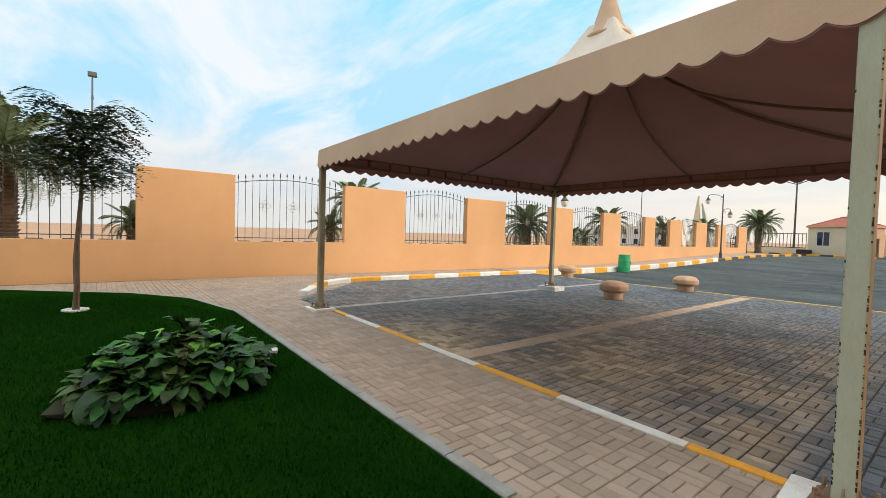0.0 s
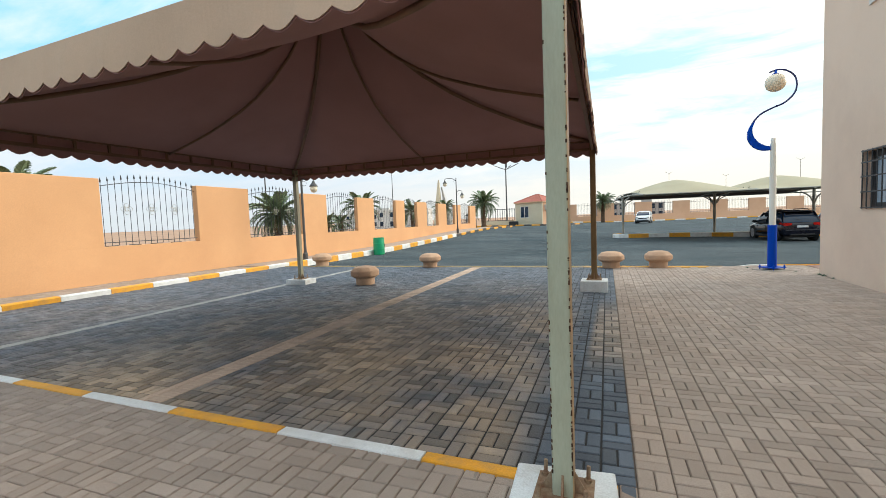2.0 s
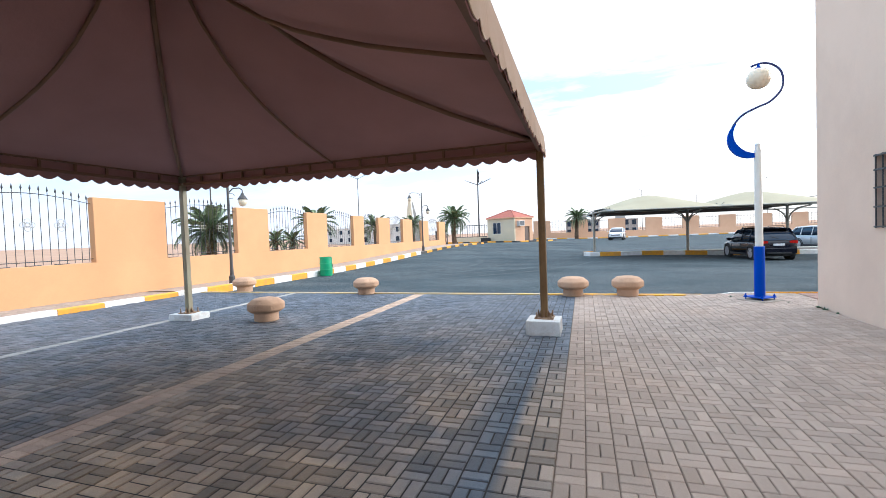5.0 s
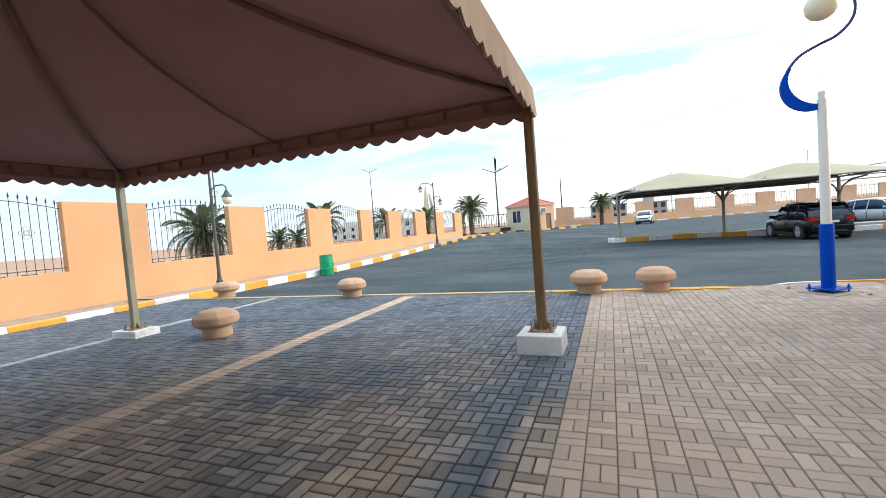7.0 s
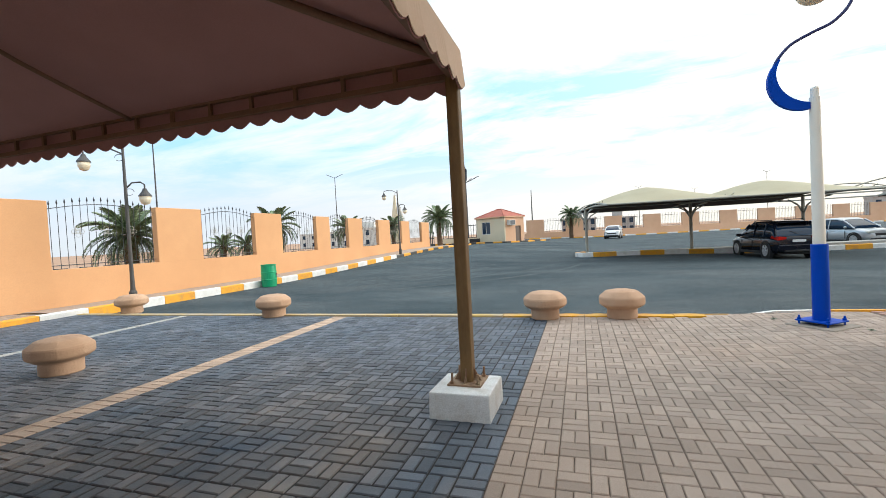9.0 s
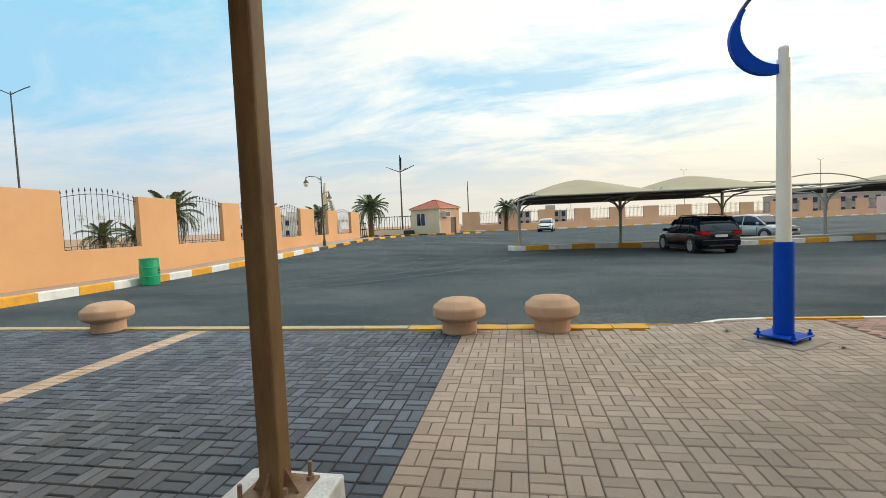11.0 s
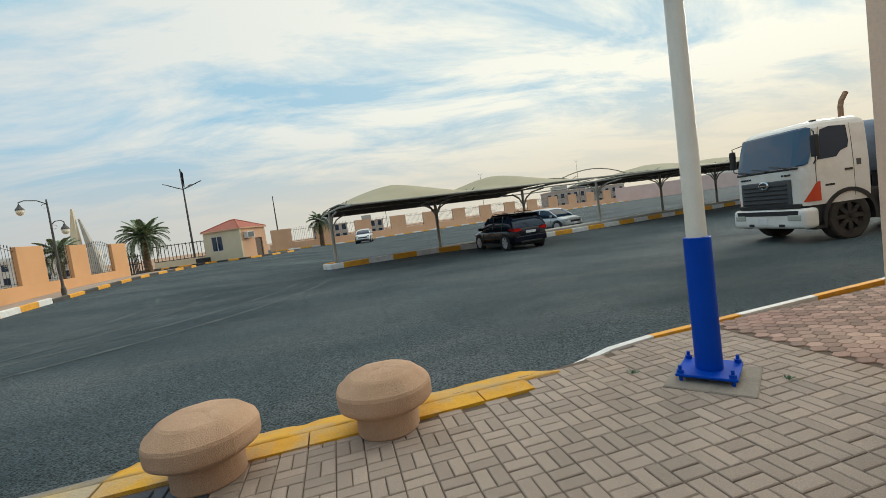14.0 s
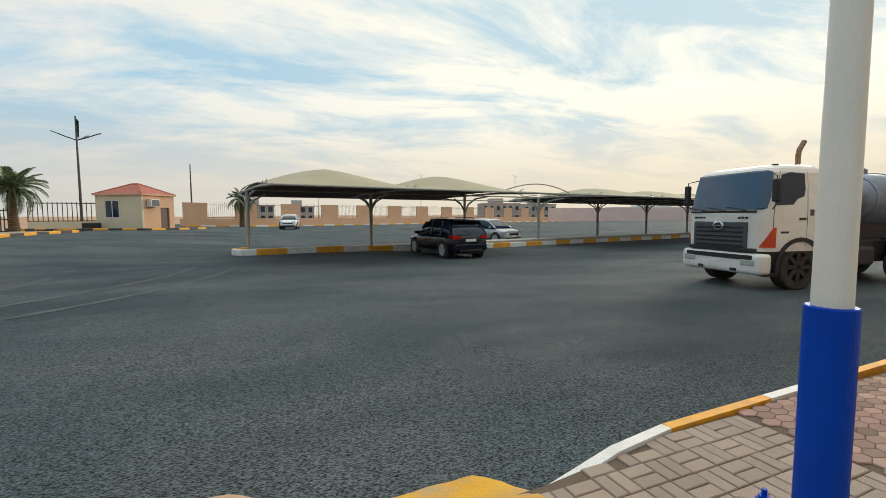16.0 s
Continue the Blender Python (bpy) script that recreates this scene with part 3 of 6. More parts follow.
# ---- kerbs ----
def kerb_run(name, pts, colours, label, length=1.0, width=0.16, zf=lambda x, y: 0.12, depth=0.3, inward=1, bevel=0.025):
    """Kerb stones along a polyline, painted in turn."""
    k = empty(name, label, "kerb", kind="structure")
    pts = [Vector((x, y, 0)) for x, y in pts]
    segs, acc = [], 0.0
    path = []
    for a, b in zip(pts, pts[1:]):
        n = max(1, round((b - a).length / 0.1))
        path += [a.lerp(b, i / n) for i in range(n)]
    path.append(pts[-1])
    run, cur = [path[0]], 0.0
    for a, b in zip(path, path[1:]):
        cur += (b - a).length
        run.append(b)
        if cur >= length:
            segs.append(run); run, cur = [b], 0.0
    if len(run) > 2:
        segs.append(run)
    for i, s in enumerate(segs):
        line = [s[0], s[len(s) // 2], s[-1]]
        outer, inner = [], []
        for j, p in enumerate(line):
            d = (line[min(j + 1, 2)] - line[max(j - 1, 0)]).normalized()
            nrm = Vector((-d.y, d.x, 0)) * inward
            sh = d * (0.006 if j == 0 else -0.006 if j == 2 else 0)
            outer.append(p + sh); inner.append(p + sh + nrm * (width(p.x) if callable(width) else width))
        rings = []
        for o, q in zip(outer, inner):
            z = zf(o.x, o.y)
            w = (q - o)
            rings.append([(o.x, o.y, z - depth), (o.x, o.y, z - bevel), (o.x + w.x * 0.15, o.y + w.y * 0.15, z), (q.x, q.y, z), (q.x, q.y, z - depth)])
        bm = ring_loft(bmesh.new(), rings)
        bmesh.ops.recalc_face_normals(bm, faces=bm.faces)
        part("kerb_stone", bm, colours[i % len(colours)], k)
    return k


def arc(cx, cy, r, a0, a1, n=8):
    return [(cx + r * math.cos(radians(a0 + (a1 - a0) * i / n)), cy + r * math.sin(radians(a0 + (a1 - a0) * i / n))) for i in range(n + 1)]


side_z = lambda x, y: max(0.13, road_z(x, y) + 0.26)
kerb_run("wall_kerb", [(-9.45, 3.4), (-9.9, 3.75), (-10.7, 4.2), (-11.4, 4.85), (-11.75, 5.8), (-11.8, 34.0)], [M_WHITE, M_YELLOW], "yellow and white painted kerb along the wall", 1.05, 0.2, side_z)
kerb_run("gate_kerb", [(-11.8, 34.05), (-11.9, 40), (-11.8, 44), (-11.4, 48), (-11.0, 50.5), (-11.1, 51.6), (-12.0, 52.4), (-14, 52.8)], [M_BLACK, M_YELLOW], "black and yellow painted kerb by the gate", 1.2, 0.2, lambda x, y: road_z(x, y) + 0.17)
kerb_run("bay_kerb", [(-11.7, 14.25), (-0.55, 14.57)], [M_WORN], "worn yellow painted kerb between paving and yard", 0.62, 0.2, lambda x, y: 0.016, inward=-1, bevel=0.012)
kerb_run("bay_kerb", [(-0.54, 14.57), (2.2, 14.67), (2.75, 14.70)], [M_KERBYELLOW], "chipped yellow kerb blocks beside the stone bollards", 0.62, 0.25, lambda x, y: 0.016, inward=-1, bevel=0.012)


def kerb_ramp(x0, x1, material, label, n, reach, end):
    """Mortar laid from the kerb's edge down to the tarmac, with an uneven foot; end: rounded off at x1."""
    bm = bmesh.new()
    rows = []
    for i in range(n + 1):
        x = x0 + (x1 - x0) * i / n
        top = 14.575 + 0.0365 * (x + 0.55)
        k = math.sqrt(max(0.0, 1 - ((i - n * 0.94) / (n * 0.075)) ** 2)) if end and i > n * 0.94 else 1.0
        w = (reach + 0.05 * noise.noise(Vector((x * 2.1, 0, 0))) + 0.03 * noise.noise(Vector((x * 7, 3, 0)))) * max(k, 0.12)
        inner = -0.03
        row = []
        for q in (0.0, 0.18, 0.4, 0.65, 0.88, 1.0):
            y = top + inner + (w - inner) * q
            z = 0.014 - 0.148 * q ** 1.3 + 0.012 * noise.noise(Vector((x * 4, y * 6, 1)))
            row.append(bm.verts.new((x, y, z)))
        low = bm.verts.new((x, row[-1].co.y, -0.3)), bm.verts.new((x, row[0].co.y, -0.3))
        rows.append(row + list(low))
    for p, q in zip(rows, rows[1:]):
        for j in range(len(p)):
            bm.faces.new((p[j], q[j], q[(j + 1) % len(p)], p[(j + 1) % len(p)]))
    bm.faces.new(rows[0]); bm.faces.new(rows[-1][::-1])
    bmesh.ops.recalc_face_normals(bm, faces=bm.faces)
    return thing("kerb_ramp", bm, material, label, "kerb", kind="structure", smooth=True)


kerb_ramp(-11.65, -0.56, M_RAMP, "dusty mortar ramp along the kerb", 70, 0.42, False)
kerb_ramp(-0.555, 3.12, M_KERBYELLOW, "yellow painted mortar ramp with a broken end", 60, 0.54, True)
kerb_run("corner_kerb", [(3.17, 14.86), (3.45, 14.91), (3.9, 15.01), (4.38, 15.09), (7.7, 15.27), (40.0, 16.8)], [M_WHITE, M_YELLOW], "white and yellow kerb curving to the street side", 1.2, 0.09, lambda x, y: 0.02 - 0.07 * (1 - smoothstep(3.15, 3.75, x)), inward=-1, bevel=0.02)
kerb_run("lawn_kerb", [(-1.1, 1.56)] + [(-2.0 - i, 1.56) for i in range(7)] + LAWN[4::-1], [M_KERBGREY], "grey concrete lawn edging", 0.6, 0.09, lambda x, y: 0.02, inward=-1, bevel=0.01)
kerb_run("painted_line", [(0.42, 3.16), (-7.6, 3.16)], [M_YELLOW, M_WHITE], "yellow and white painted edging blocks", 1.14, 0.1, lambda x, y: 0.014, 0.1, inward=-1, bevel=0.004)

# ---- main building ----
bldg = empty("building", "beige rendered two-storey building with barred windows", "building", kind="structure")
X0, Y0, Y1, HB = 4.755, -14.0, 13.17, 8.2
WINS = [(9.8, 11.35, 1.505, 2.56), (9.75, 11.1, 5.3, 6.5), (3.2, 4.7, 1.505, 2.56)]


def wall_with_holes(x0, x1, y0, y1, z0, z1, holes):
    bm = bmesh.new()
    ycuts = sorted({y0, y1, *[v for h in holes for v in h[:2]]})
    zcuts = sorted({z0, z1, *[v for h in holes for v in h[2:]]})
    for ya, yb in zip(ycuts, ycuts[1:]):
        run = None
        for za, zb in zip(zcuts, zcuts[1:]):
            cy, cz = (ya + yb) / 2, (za + zb) / 2
            if any(h[0] < cy < h[1] and h[2] < cz < h[3] for h in holes):
                if run:
                    box(bm, x0, x1, ya, yb, *run); run = None
            else:
                run = (run[0], zb) if run else (za, zb)
        if run:
            box(bm, x0, x1, ya, yb, *run)
    bmesh.ops.remove_doubles(bm, verts=bm.verts, dist=0.0005)
    return bm


part("wall_west", wall_with_holes(X0, X0 + 0.3, Y0, Y1, -0.3, HB, WINS), M_BLDG, bldg)
part("wall_north", B(X0 + 0.3, 26, Y1 - 0.3, Y1, -0.3, HB), M_BLDG, bldg)
part("wall_east", B(26, 26.3, Y0, Y1, -0.3, HB), M_BLDG, bldg)
part("wall_south", B(X0 + 0.3, 26, Y0, Y0 + 0.3, -0.3, HB), M_BLDG, bldg)
part("roof", B(X0 + 0.01, 26.29, Y0 + 0.01, Y1 - 0.01, HB, HB + 0.25), M_BLDG, bldg)
for i, (a, b, c, d) in enumerate(WINS):
    w = empty("window_%d" % (i + 1), "dark aluminium window behind black iron bars", "window", kind="structure")
    fx = X0 + 0.12
    part("pane", B(fx + 0.03, fx + 0.045, a, b, c, d), M_WINGLASS, w)
    fr = bmesh.new()
    for ya, yb, za, zb in ((a, a + 0.14, c, d), (b - 0.14, b, c, d), (a + 0.14, b - 0.14, c, c + 0.09), (a + 0.14, b - 0.14, d - 0.12, d), ((a + b) / 2 - 0.06, (a + b) / 2 + 0.06, c + 0.09, d - 0.12)):
        box(fr, fx, fx + 0.07, ya, yb, za, zb)
    part("window_frame", fr, M_PLASTIC, w)
    part("window_backing", B(X0 + 0.6, X0 + 0.62, a - 0.4, b + 0.4, c - 0.4, d + 0.4), M_PLASTIC, w)
    if i != 1:
        n = 9
        for k in range(n + 1):
            y = a + 0.02 + (b - a - 0.04) * k / n
            part("window_bar", tube([(X0 - 0.02, y, c - 0.02), (X0 - 0.02, y, d + 0.02)], 0.011, 6), M_IRON, w)
        for z in (c, c + (d - c) * 0.28, c + (d - c) * 0.55, c + (d - c) * 0.8, d):
            part("window_crossbar", B(X0 - 0.03, X0 - 0.01, a - 0.02, b + 0.02, z - 0.012, z + 0.012), M_IRON, w)
    else:
        for (ya, yb, za, zb) in ((a - 0.12, a, c - 0.12, d + 0.12), (b, b + 0.12, c - 0.12, d + 0.12), (a, b, d, d + 0.12), (a, b, c - 0.12, c)):
            part("window_surround", B(X0 - 0.03, X0 - 0.001, ya, yb, za, zb), M_HOUSE, w)


# ---- tent ----
CA, CB, CC, CD = Vector((-7.62, 3.0)), Vector((0.15, 2.98)), Vector((-7.6, 10.14)), Vector((-0.03, 10.22))
EAVE = 3.14


def plan(u, v):
    """From the unit square (-1..1) to the tent's plan."""
    a, b = (u + 1) / 2, (v + 1) / 2
    return CA * ((1 - a) * (1 - b)) + CB * (a * (1 - b)) + CC * ((1 - a) * b) + CD * (a * b)


TCX, TCY = plan(0, 0)
tent = empty("tent", "beige scallop-edged pavilion tent with a pointed peak", "tent")
PROFILE = [(1.0, EAVE), (0.86, 3.27), (0.70, 3.44), (0.52, 3.68), (0.36, 3.98), (0.22, 4.38), (0.12, 4.88), (0.06, 5.3)]


def tent_z(f, sag=0.0):
    for (f1, z1), (f0, z0) in zip(PROFILE, PROFILE[1:]):
        if f >= f0:
            return z0 + (z1 - z0) * (f - f0) / (f1 - f0) - sag
    return PROFILE[-1][1]


def square_dir(a):
    """The point of the unit square's edge in direction a, eight ribs at each 45 degrees."""
    c, s = math.cos(a), math.sin(a)
    m = max(abs(c), abs(s))
    return c / m, s / m


OV = 1.018


def roof_skin(drop, inset):
    bm = bmesh.new()
    fr = [1.0, 0.93, 0.86, 0.78, 0.70, 0.61, 0.52, 0.44, 0.36, 0.29, 0.22, 0.17, 0.12, 0.06]
    n = 64
    rows = []
    for f in fr:
        row = []
        for i in range(n):
            a = 2 * math.pi * i / n + math.pi / 4
            u, v = square_dir(a)
            rib = abs(math.sin(4 * (a - math.pi / 4)))
            hip = abs(math.cos(2 * (a - math.pi / 4))) ** 0.5
            z = tent_z(f) - drop - 0.05 * rib * math.sin(math.pi * min(f, 1.0)) + 0.05 * hip * math.sin(math.pi * f)
            k = (OV - inset / 3.8) * f
            row.append(bm.verts.new((*plan(u * k, v * k), z)))
        rows.append(row)
    for r0, r1 in zip(rows, rows[1:]):
        for i in range(n):
            bm.faces.new((r0[i], r0[(i + 1) % n], r1[(i + 1) % n], r1[i]))
    return bm


part("roof_fabric", roof_skin(0.0, 0.0), M_ROOF, tent, "pale canvas roof", smooth=True)
part("roof_lining", roof_skin(0.06, 0.06), M_LINING, tent, "mauve-brown lining under the roof", smooth=True)
cap = lathe([(0.36, 5.08), (0.33, 5.12), (0.25, 5.3), (0.19, 5.5), (0.13, 5.7), (0.08, 5.86), (0.03, 5.96), (0.01, 6.0)], 28, at=(TCX, TCY, 0), cap0=False)
lathe([(0.36, 5.05), (0.385, 5.06), (0.385, 5.1), (0.36, 5.11)], 28, cap, at=(TCX, TCY, 0))
part("peak_cap", cap, M_FABRIC, tent, "pointed beige peak cap", smooth=True)


def valance(p0, p1, out, z0, z1, material, name, scallop=0.26, amp=0.06, label=""):
    """A hanging strip with a scalloped lower edge, in cloth thickness."""
    p0, p1, out = Vector(p0), Vector(p1), Vector(out)
    L = (p1 - p0).length
    k = max(1, round(L / scallop))
    n = k * 6
    bm = bmesh.new()
    cols = []
    for i in range(n + 1):
        u = i / n
        p = p0.lerp(p1, u)
        ph = (u * k) % 1.0
        zb = z0 - amp * math.sin(math.pi * ph) if i % 6 else z0
        wob = 0.012 * math.sin(u * L * 2.1) + 0.006 * math.sin(u * L * 13)
        lo = p + out * (0.02 + wob)
        cols.append((bm.verts.new((p.x, p.y, z1)), bm.verts.new((lo.x, lo.y, zb)), bm.verts.new((lo.x - out.x * 0.006, lo.y - out.y * 0.006, zb)), bm.verts.new((p.x - out.x * 0.006, p.y - out.y * 0.006, z1))))
    for a, b in zip(cols, cols[1:]):
        for q in range(3):
            bm.faces.new((a[q], b[q], b[q + 1], a[q + 1]))
    return part(name, bm, material, tent, label)


VB = 2.84
for p0, p1, o in ((plan(-OV, -OV), plan(OV, -OV), (0, -1, 0)), (plan(OV, -OV), plan(OV, OV), (1, 0, 0)), (plan(OV, OV), plan(-OV, OV), (0, 1, 0)), (plan(-OV, OV), plan(-OV, -OV), (-1, 0, 0))):
    p0, p1 = (*p0, 0), (*p1, 0)
    valance(p0, p1, o, VB, EAVE + 0.01, M_FABRIC, "valance", label="beige valance with a scalloped hem")
    q = Vector(o) * -0.012
    valance(Vector(p0) + q, Vector(p1) + q, o, VB - 0.01, EAVE - 0.02, M_LINING, "valance_lining")
# eave frame: two rails with struts
for p, q in ((CA, CB), (CC, CD), (CA, CC), (CB, CD)):
    d = (q - p).normalized()
    ang = math.degrees(math.atan2(d.y, d.x))
    L = (q - p).length
    base = pose(p.x, p.y, 0, 0, 0, ang)
    for z in (2.91, 3.09):
        part("eave_rail", B(0.06, L - 0.06, -0.025, 0.025, z - 0.025, z + 0.025, m=base), M_PIPE, tent)
    n = 14
    for i in range(1, n):
        u = L * i / n
        part("eave_strut", B(u - 0.018, u + 0.018, -0.018, 0.018, 2.935, 3.065, m=base), M_PIPE, tent)
# eight bent ribs under the lining
for i in range(8):
    a = math.pi / 4 * i
    u, v = square_dir(a)
    hip = i % 2
    pts = []
    for f in (0.985, 0.9, 0.8, 0.7, 0.6, 0.5, 0.4, 0.3, 0.2, 0.12, 0.06):
        k = 0.995 * f
        pts.append((*plan(u * k, v * k), tent_z(f) - (0.09 if hip else 0.12)))
    part("roof_rib", tube(pts, 0.034 if hip else 0.022, 8), M_PIPE, tent, smooth=True)
part("hanging_hook", tube([(TCX, TCY, 5.5), (TCX, TCY, 4.75), (TCX + 0.02, TCY, 4.7)], 0.012, 6), M_PIPE, tent)
PS = 0.055
for n, (x, y, zb) in enumerate(((*CA, 0.05), (*CB, 0.09), (*CC, 0.13), (*CD, 0.22))):
    pm, pl = ((M_POSTOLIVE, "olive painted steel post"), (M_POST, "pale green painted steel post with rust spots, one face coloured as warmly lit"), (M_POSTOLIVE, "olive painted steel post"), (M_POSTBROWN, "brown painted steel post"))[n]
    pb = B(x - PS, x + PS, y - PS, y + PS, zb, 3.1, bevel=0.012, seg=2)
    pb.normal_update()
    # faces towards +x take the second slot, a warm-lit colour on post CB
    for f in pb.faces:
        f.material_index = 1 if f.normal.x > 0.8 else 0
    p = part("tent_post", pb, [pm, M_POSTLIT if n == 1 else pm], tent, pl)
    if n == 1:  # paint flaked off along the edges
        rr, bm = random.Random(8), bmesh.new()
        for k in range(150):
            z = 0.22 + 2.4 * rr.random() ** 1.6
            sx, sy = rr.choice(((-1, -1), (1, -1), (1, -1), (1, 1)))
            w, h = rr.uniform(0.001, 0.005), rr.uniform(0.004, 0.022)
            cx, cy = x + sx * (PS - 0.0045), y + sy * (PS - 0.0045)
            box(bm, cx - (w if sx > 0 else 0.0038), cx + (w if sx < 0 else 0.0038), cy - (w if sy > 0 else 0.0038), cy + (w if sy < 0 else 0.0038), z, z + h)
        tagged(part("rust_bloom", bm, M_RUSTDARK, p, "rust where the paint has flaked"), kind="stuff")
    part("base_plate", B(x - 0.15, x + 0.15, y - 0.15, y + 0.15, zb - 0.002, zb + 0.014), M_RUST, p, "rusty base plate")
    for sx, sy in ((1, 1), (1, -1), (-1, 1), (-1, -1)):
        bm = tube([(x + sx * 0.115, y + sy * 0.115, zb), (x + sx * 0.115 + 0.004, y + sy * 0.115, zb + 0.105)], 0.011, 8)
        lathe([(0.021, 0), (0.021, 0.02)], 6, bm, (x + sx * 0.115, y + sy * 0.115, zb + 0.012))
        part("anchor_bolt", bm, M_RUST, p)
    for sx, sy in ((1, 0), (-1, 0), (0, 1), (0, -1)):
        bm = bmesh.new()
        w, d0, d1 = 0.006, PS, PS + 0.07
        pr = [(d0, 0.012), (d1, 0.012), (d0, 0.13)]
        ring_loft(bm, [[(x + sx * d + (s if sy else 0), y + sy * d + (s if sx else 0), zb + z) for d, z in pr] for s in (-w, w)])
        part("gusset", bm, M_RUST, p)


def footing(x, y, h, sx, sy, rz, label, flare=0.02, rough=0.0):
    bm = bmesh.new()
    box(bm, -sx / 2, sx / 2, -sy / 2, sy / 2, -0.05, h, bevel=0.012, seg=2)
    for v in bm.verts:
        k = 1 + flare * (h - v.co.z) / max(h, 0.05)
        v.co.x, v.co.y = v.co.x * k, v.co.y * k
        if rough:
            v.co += Vector((noise.noise(v.co * 9), noise.noise(v.co * 9 + Vector((5, 0, 0))), 0)) * rough
    ob = thing("post_footing", bm, M_CONC, label, "footing", "tent footings")
    ob.matrix_world = pose(x, y, 0, 0, 0, rz)
    return ob


footing(*CA, 0.05, 0.52, 0.42, 3, "low white concrete footing under a tent post", rough=0.02)
footing(*CB, 0.09, 0.56, 0.50, 4, "chipped white painted concrete footing under a tent post", rough=0.03)
footing(*CC, 0.13, 0.62, 0.48, 2, "white concrete footing block under a tent post", rough=0.01)
footing(CD.x, CD.y - 0.06, 0.22, 0.52, 0.52, 0, "tall white concrete footing block under a tent post")


# ---- stone mushroom bollards ----
def bollard():
    prof = [(0.0, 0.0)]
    b = empty("stone_bollard", "mushroom-shaped pinkish stone bollard", "bollard", "stone bollards")
    part("stem", lathe([(0.225, -0.01), (0.24, 0.01), (0.24, 0.15), (0.25, 0.18)], 36), M_STONE, b)
    bm = bmesh.new()
    n = 40
    rings = []
    for r, z in ((0.25, 0.175), (0.285, 0.18), (0.352, 0.222), (0.366, 0.24), (0.37, 0.26), (0.37, 0.34), (0.36, 0.365), (0.27, 0.44), (0.245, 0.452), (0.14, 0.472), (0.03, 0.478)):
        rings.append([])
        for k in range(n):
            a = 2 * math.pi * k / n
            q = r * (1 - 0.022 * abs(math.sin(4 * a)) + 0.006 * noise.noise(Vector((math.cos(a) * 3, math.sin(a) * 3, z * 6))))
            rings[-1].append((q * math.cos(a), q * math.sin(a), z + 0.006 * noise.noise(Vector((math.cos(a) * 2, math.sin(a) * 2, 9)))))
    ring_loft(bm, rings)
    part("cap", bm, M_STONE, b, "weathered stone cap with a bevelled rim")
    return b


b0 = bollard()
BOLL = [(0.24, 14.28), (1.5, 14.4), (-5.52, 14.2), (-10.2, 14.45), (-5.65, 10.28)]
b0.matrix_basis = pose(BOLL[0][0], BOLL[0][1], 0)
for i, (x, y) in enumerate(BOLL[1:]):
    copy_thing(b0, pose(x, y, 0, 0, 0, 40 * i + 25))

# ---- blue and white lamp ----
LX, LY = 4.055, 13.94
lamp = empty("park_lamp", "white and blue lamp post with an S-shaped arm and globe", "lamp post", at=(LX, LY, 0))
part("pad", B(-0.33, 0.28, -0.33, 0.28, -0.03, 0.014, bevel=0.008, m=pose(0, 0, 0, 0, 0, 38)), M_PAD, lamp, "grey concrete pad")
part("base_plate", B(-0.21, 0.21, -0.21, 0.21, 0.055, 0.076, bevel=0.004, m=pose(0, 0, 0, 0, 0, 38)), M_BLUE, lamp, "blue base plate")
for k in range(4):
    a = radians(38 + 45 + 90 * k)
    bm = lathe([(0.013, 0.0), (0.013, 0.125)], 8, at=(0.25 * math.cos(a), 0.25 * math.sin(a), 0.012))
    lathe([(0.026, 0.0), (0.026, 0.024)], 6, bm, at=(0.25 * math.cos(a), 0.25 * math.sin(a), 0.078))
    part("anchor_bolt", bm, M_BLUE, lamp)
part("sleeve", lathe([(0.098, 0.07), (0.098, 1.13), (0.092, 1.135), (0.084, 1.135)], 32), M_BLUE, lamp, "glossy blue lower pole", smooth=False)
part("pole", lathe([(0.074, 1.1), (0.070, 2.2), (0.066, 3.16), (0.052, 3.165), (0.052, 3.28), (0.04, 3.30)], 28), M_LAMPWHITE, lamp, "white upper pole", smooth=False)
# crescent and S-shaped bar in the xz plane
cres = bmesh.new()
rings = []
for i in range(41):
    a = radians(272 - 132 * i / 40)
    mid, half = 0.415, 0.012 + 0.066 * math.sin(math.pi * min(1, (i + 10) / 50)) ** 1.2
    cxx, czz = -0.08, 3.47
    rin, rout = mid - half, mid + half
    rings.append([(cxx + r * math.cos(a), d, czz + r * math.sin(a)) for r, d in ((rin, -0.035), (rout, -0.035), (rout, 0.035), (rin, 0.035))])
ring_loft(cres, rings)
part("crescent", cres, M_BLUE, lamp, "blue crescent bracket")
S = [(-0.50, 3.50), (-0.475, 3.62), (-0.40, 3.77), (-0.25, 3.93), (0.0, 4.05), (0.22, 4.14), (0.40, 4.32), (0.46, 4.52), (0.42, 4.74), (0.28, 4.89), (0.10, 4.95), (-0.06, 4.92), (-0.10, 4.90)]
curve = []
for p0, p1, p2, p3 in zip([S[0]] + S[:-2], S[:-1], S[1:], S[2:] + [S[-1]]):
    for q in (0.0, 0.2, 0.4, 0.6, 0.8):
        curve.append(tuple(0.5 * (2 * b1 + (c1 - a1) * q + (2 * a1 - 5 * b1 + 4 * c1 - d1) * q * q + (3 * b1 - a1 - 3 * c1 + d1) * q ** 3) for a1, b1, c1, d1 in zip(p0, p1, p2, p3)))
part("arm", tube([(x, 0, z) for x, z in curve + [S[-1]]], 0.021, 8), M_ARM, lamp, "slender navy S-shaped arm", smooth=True)
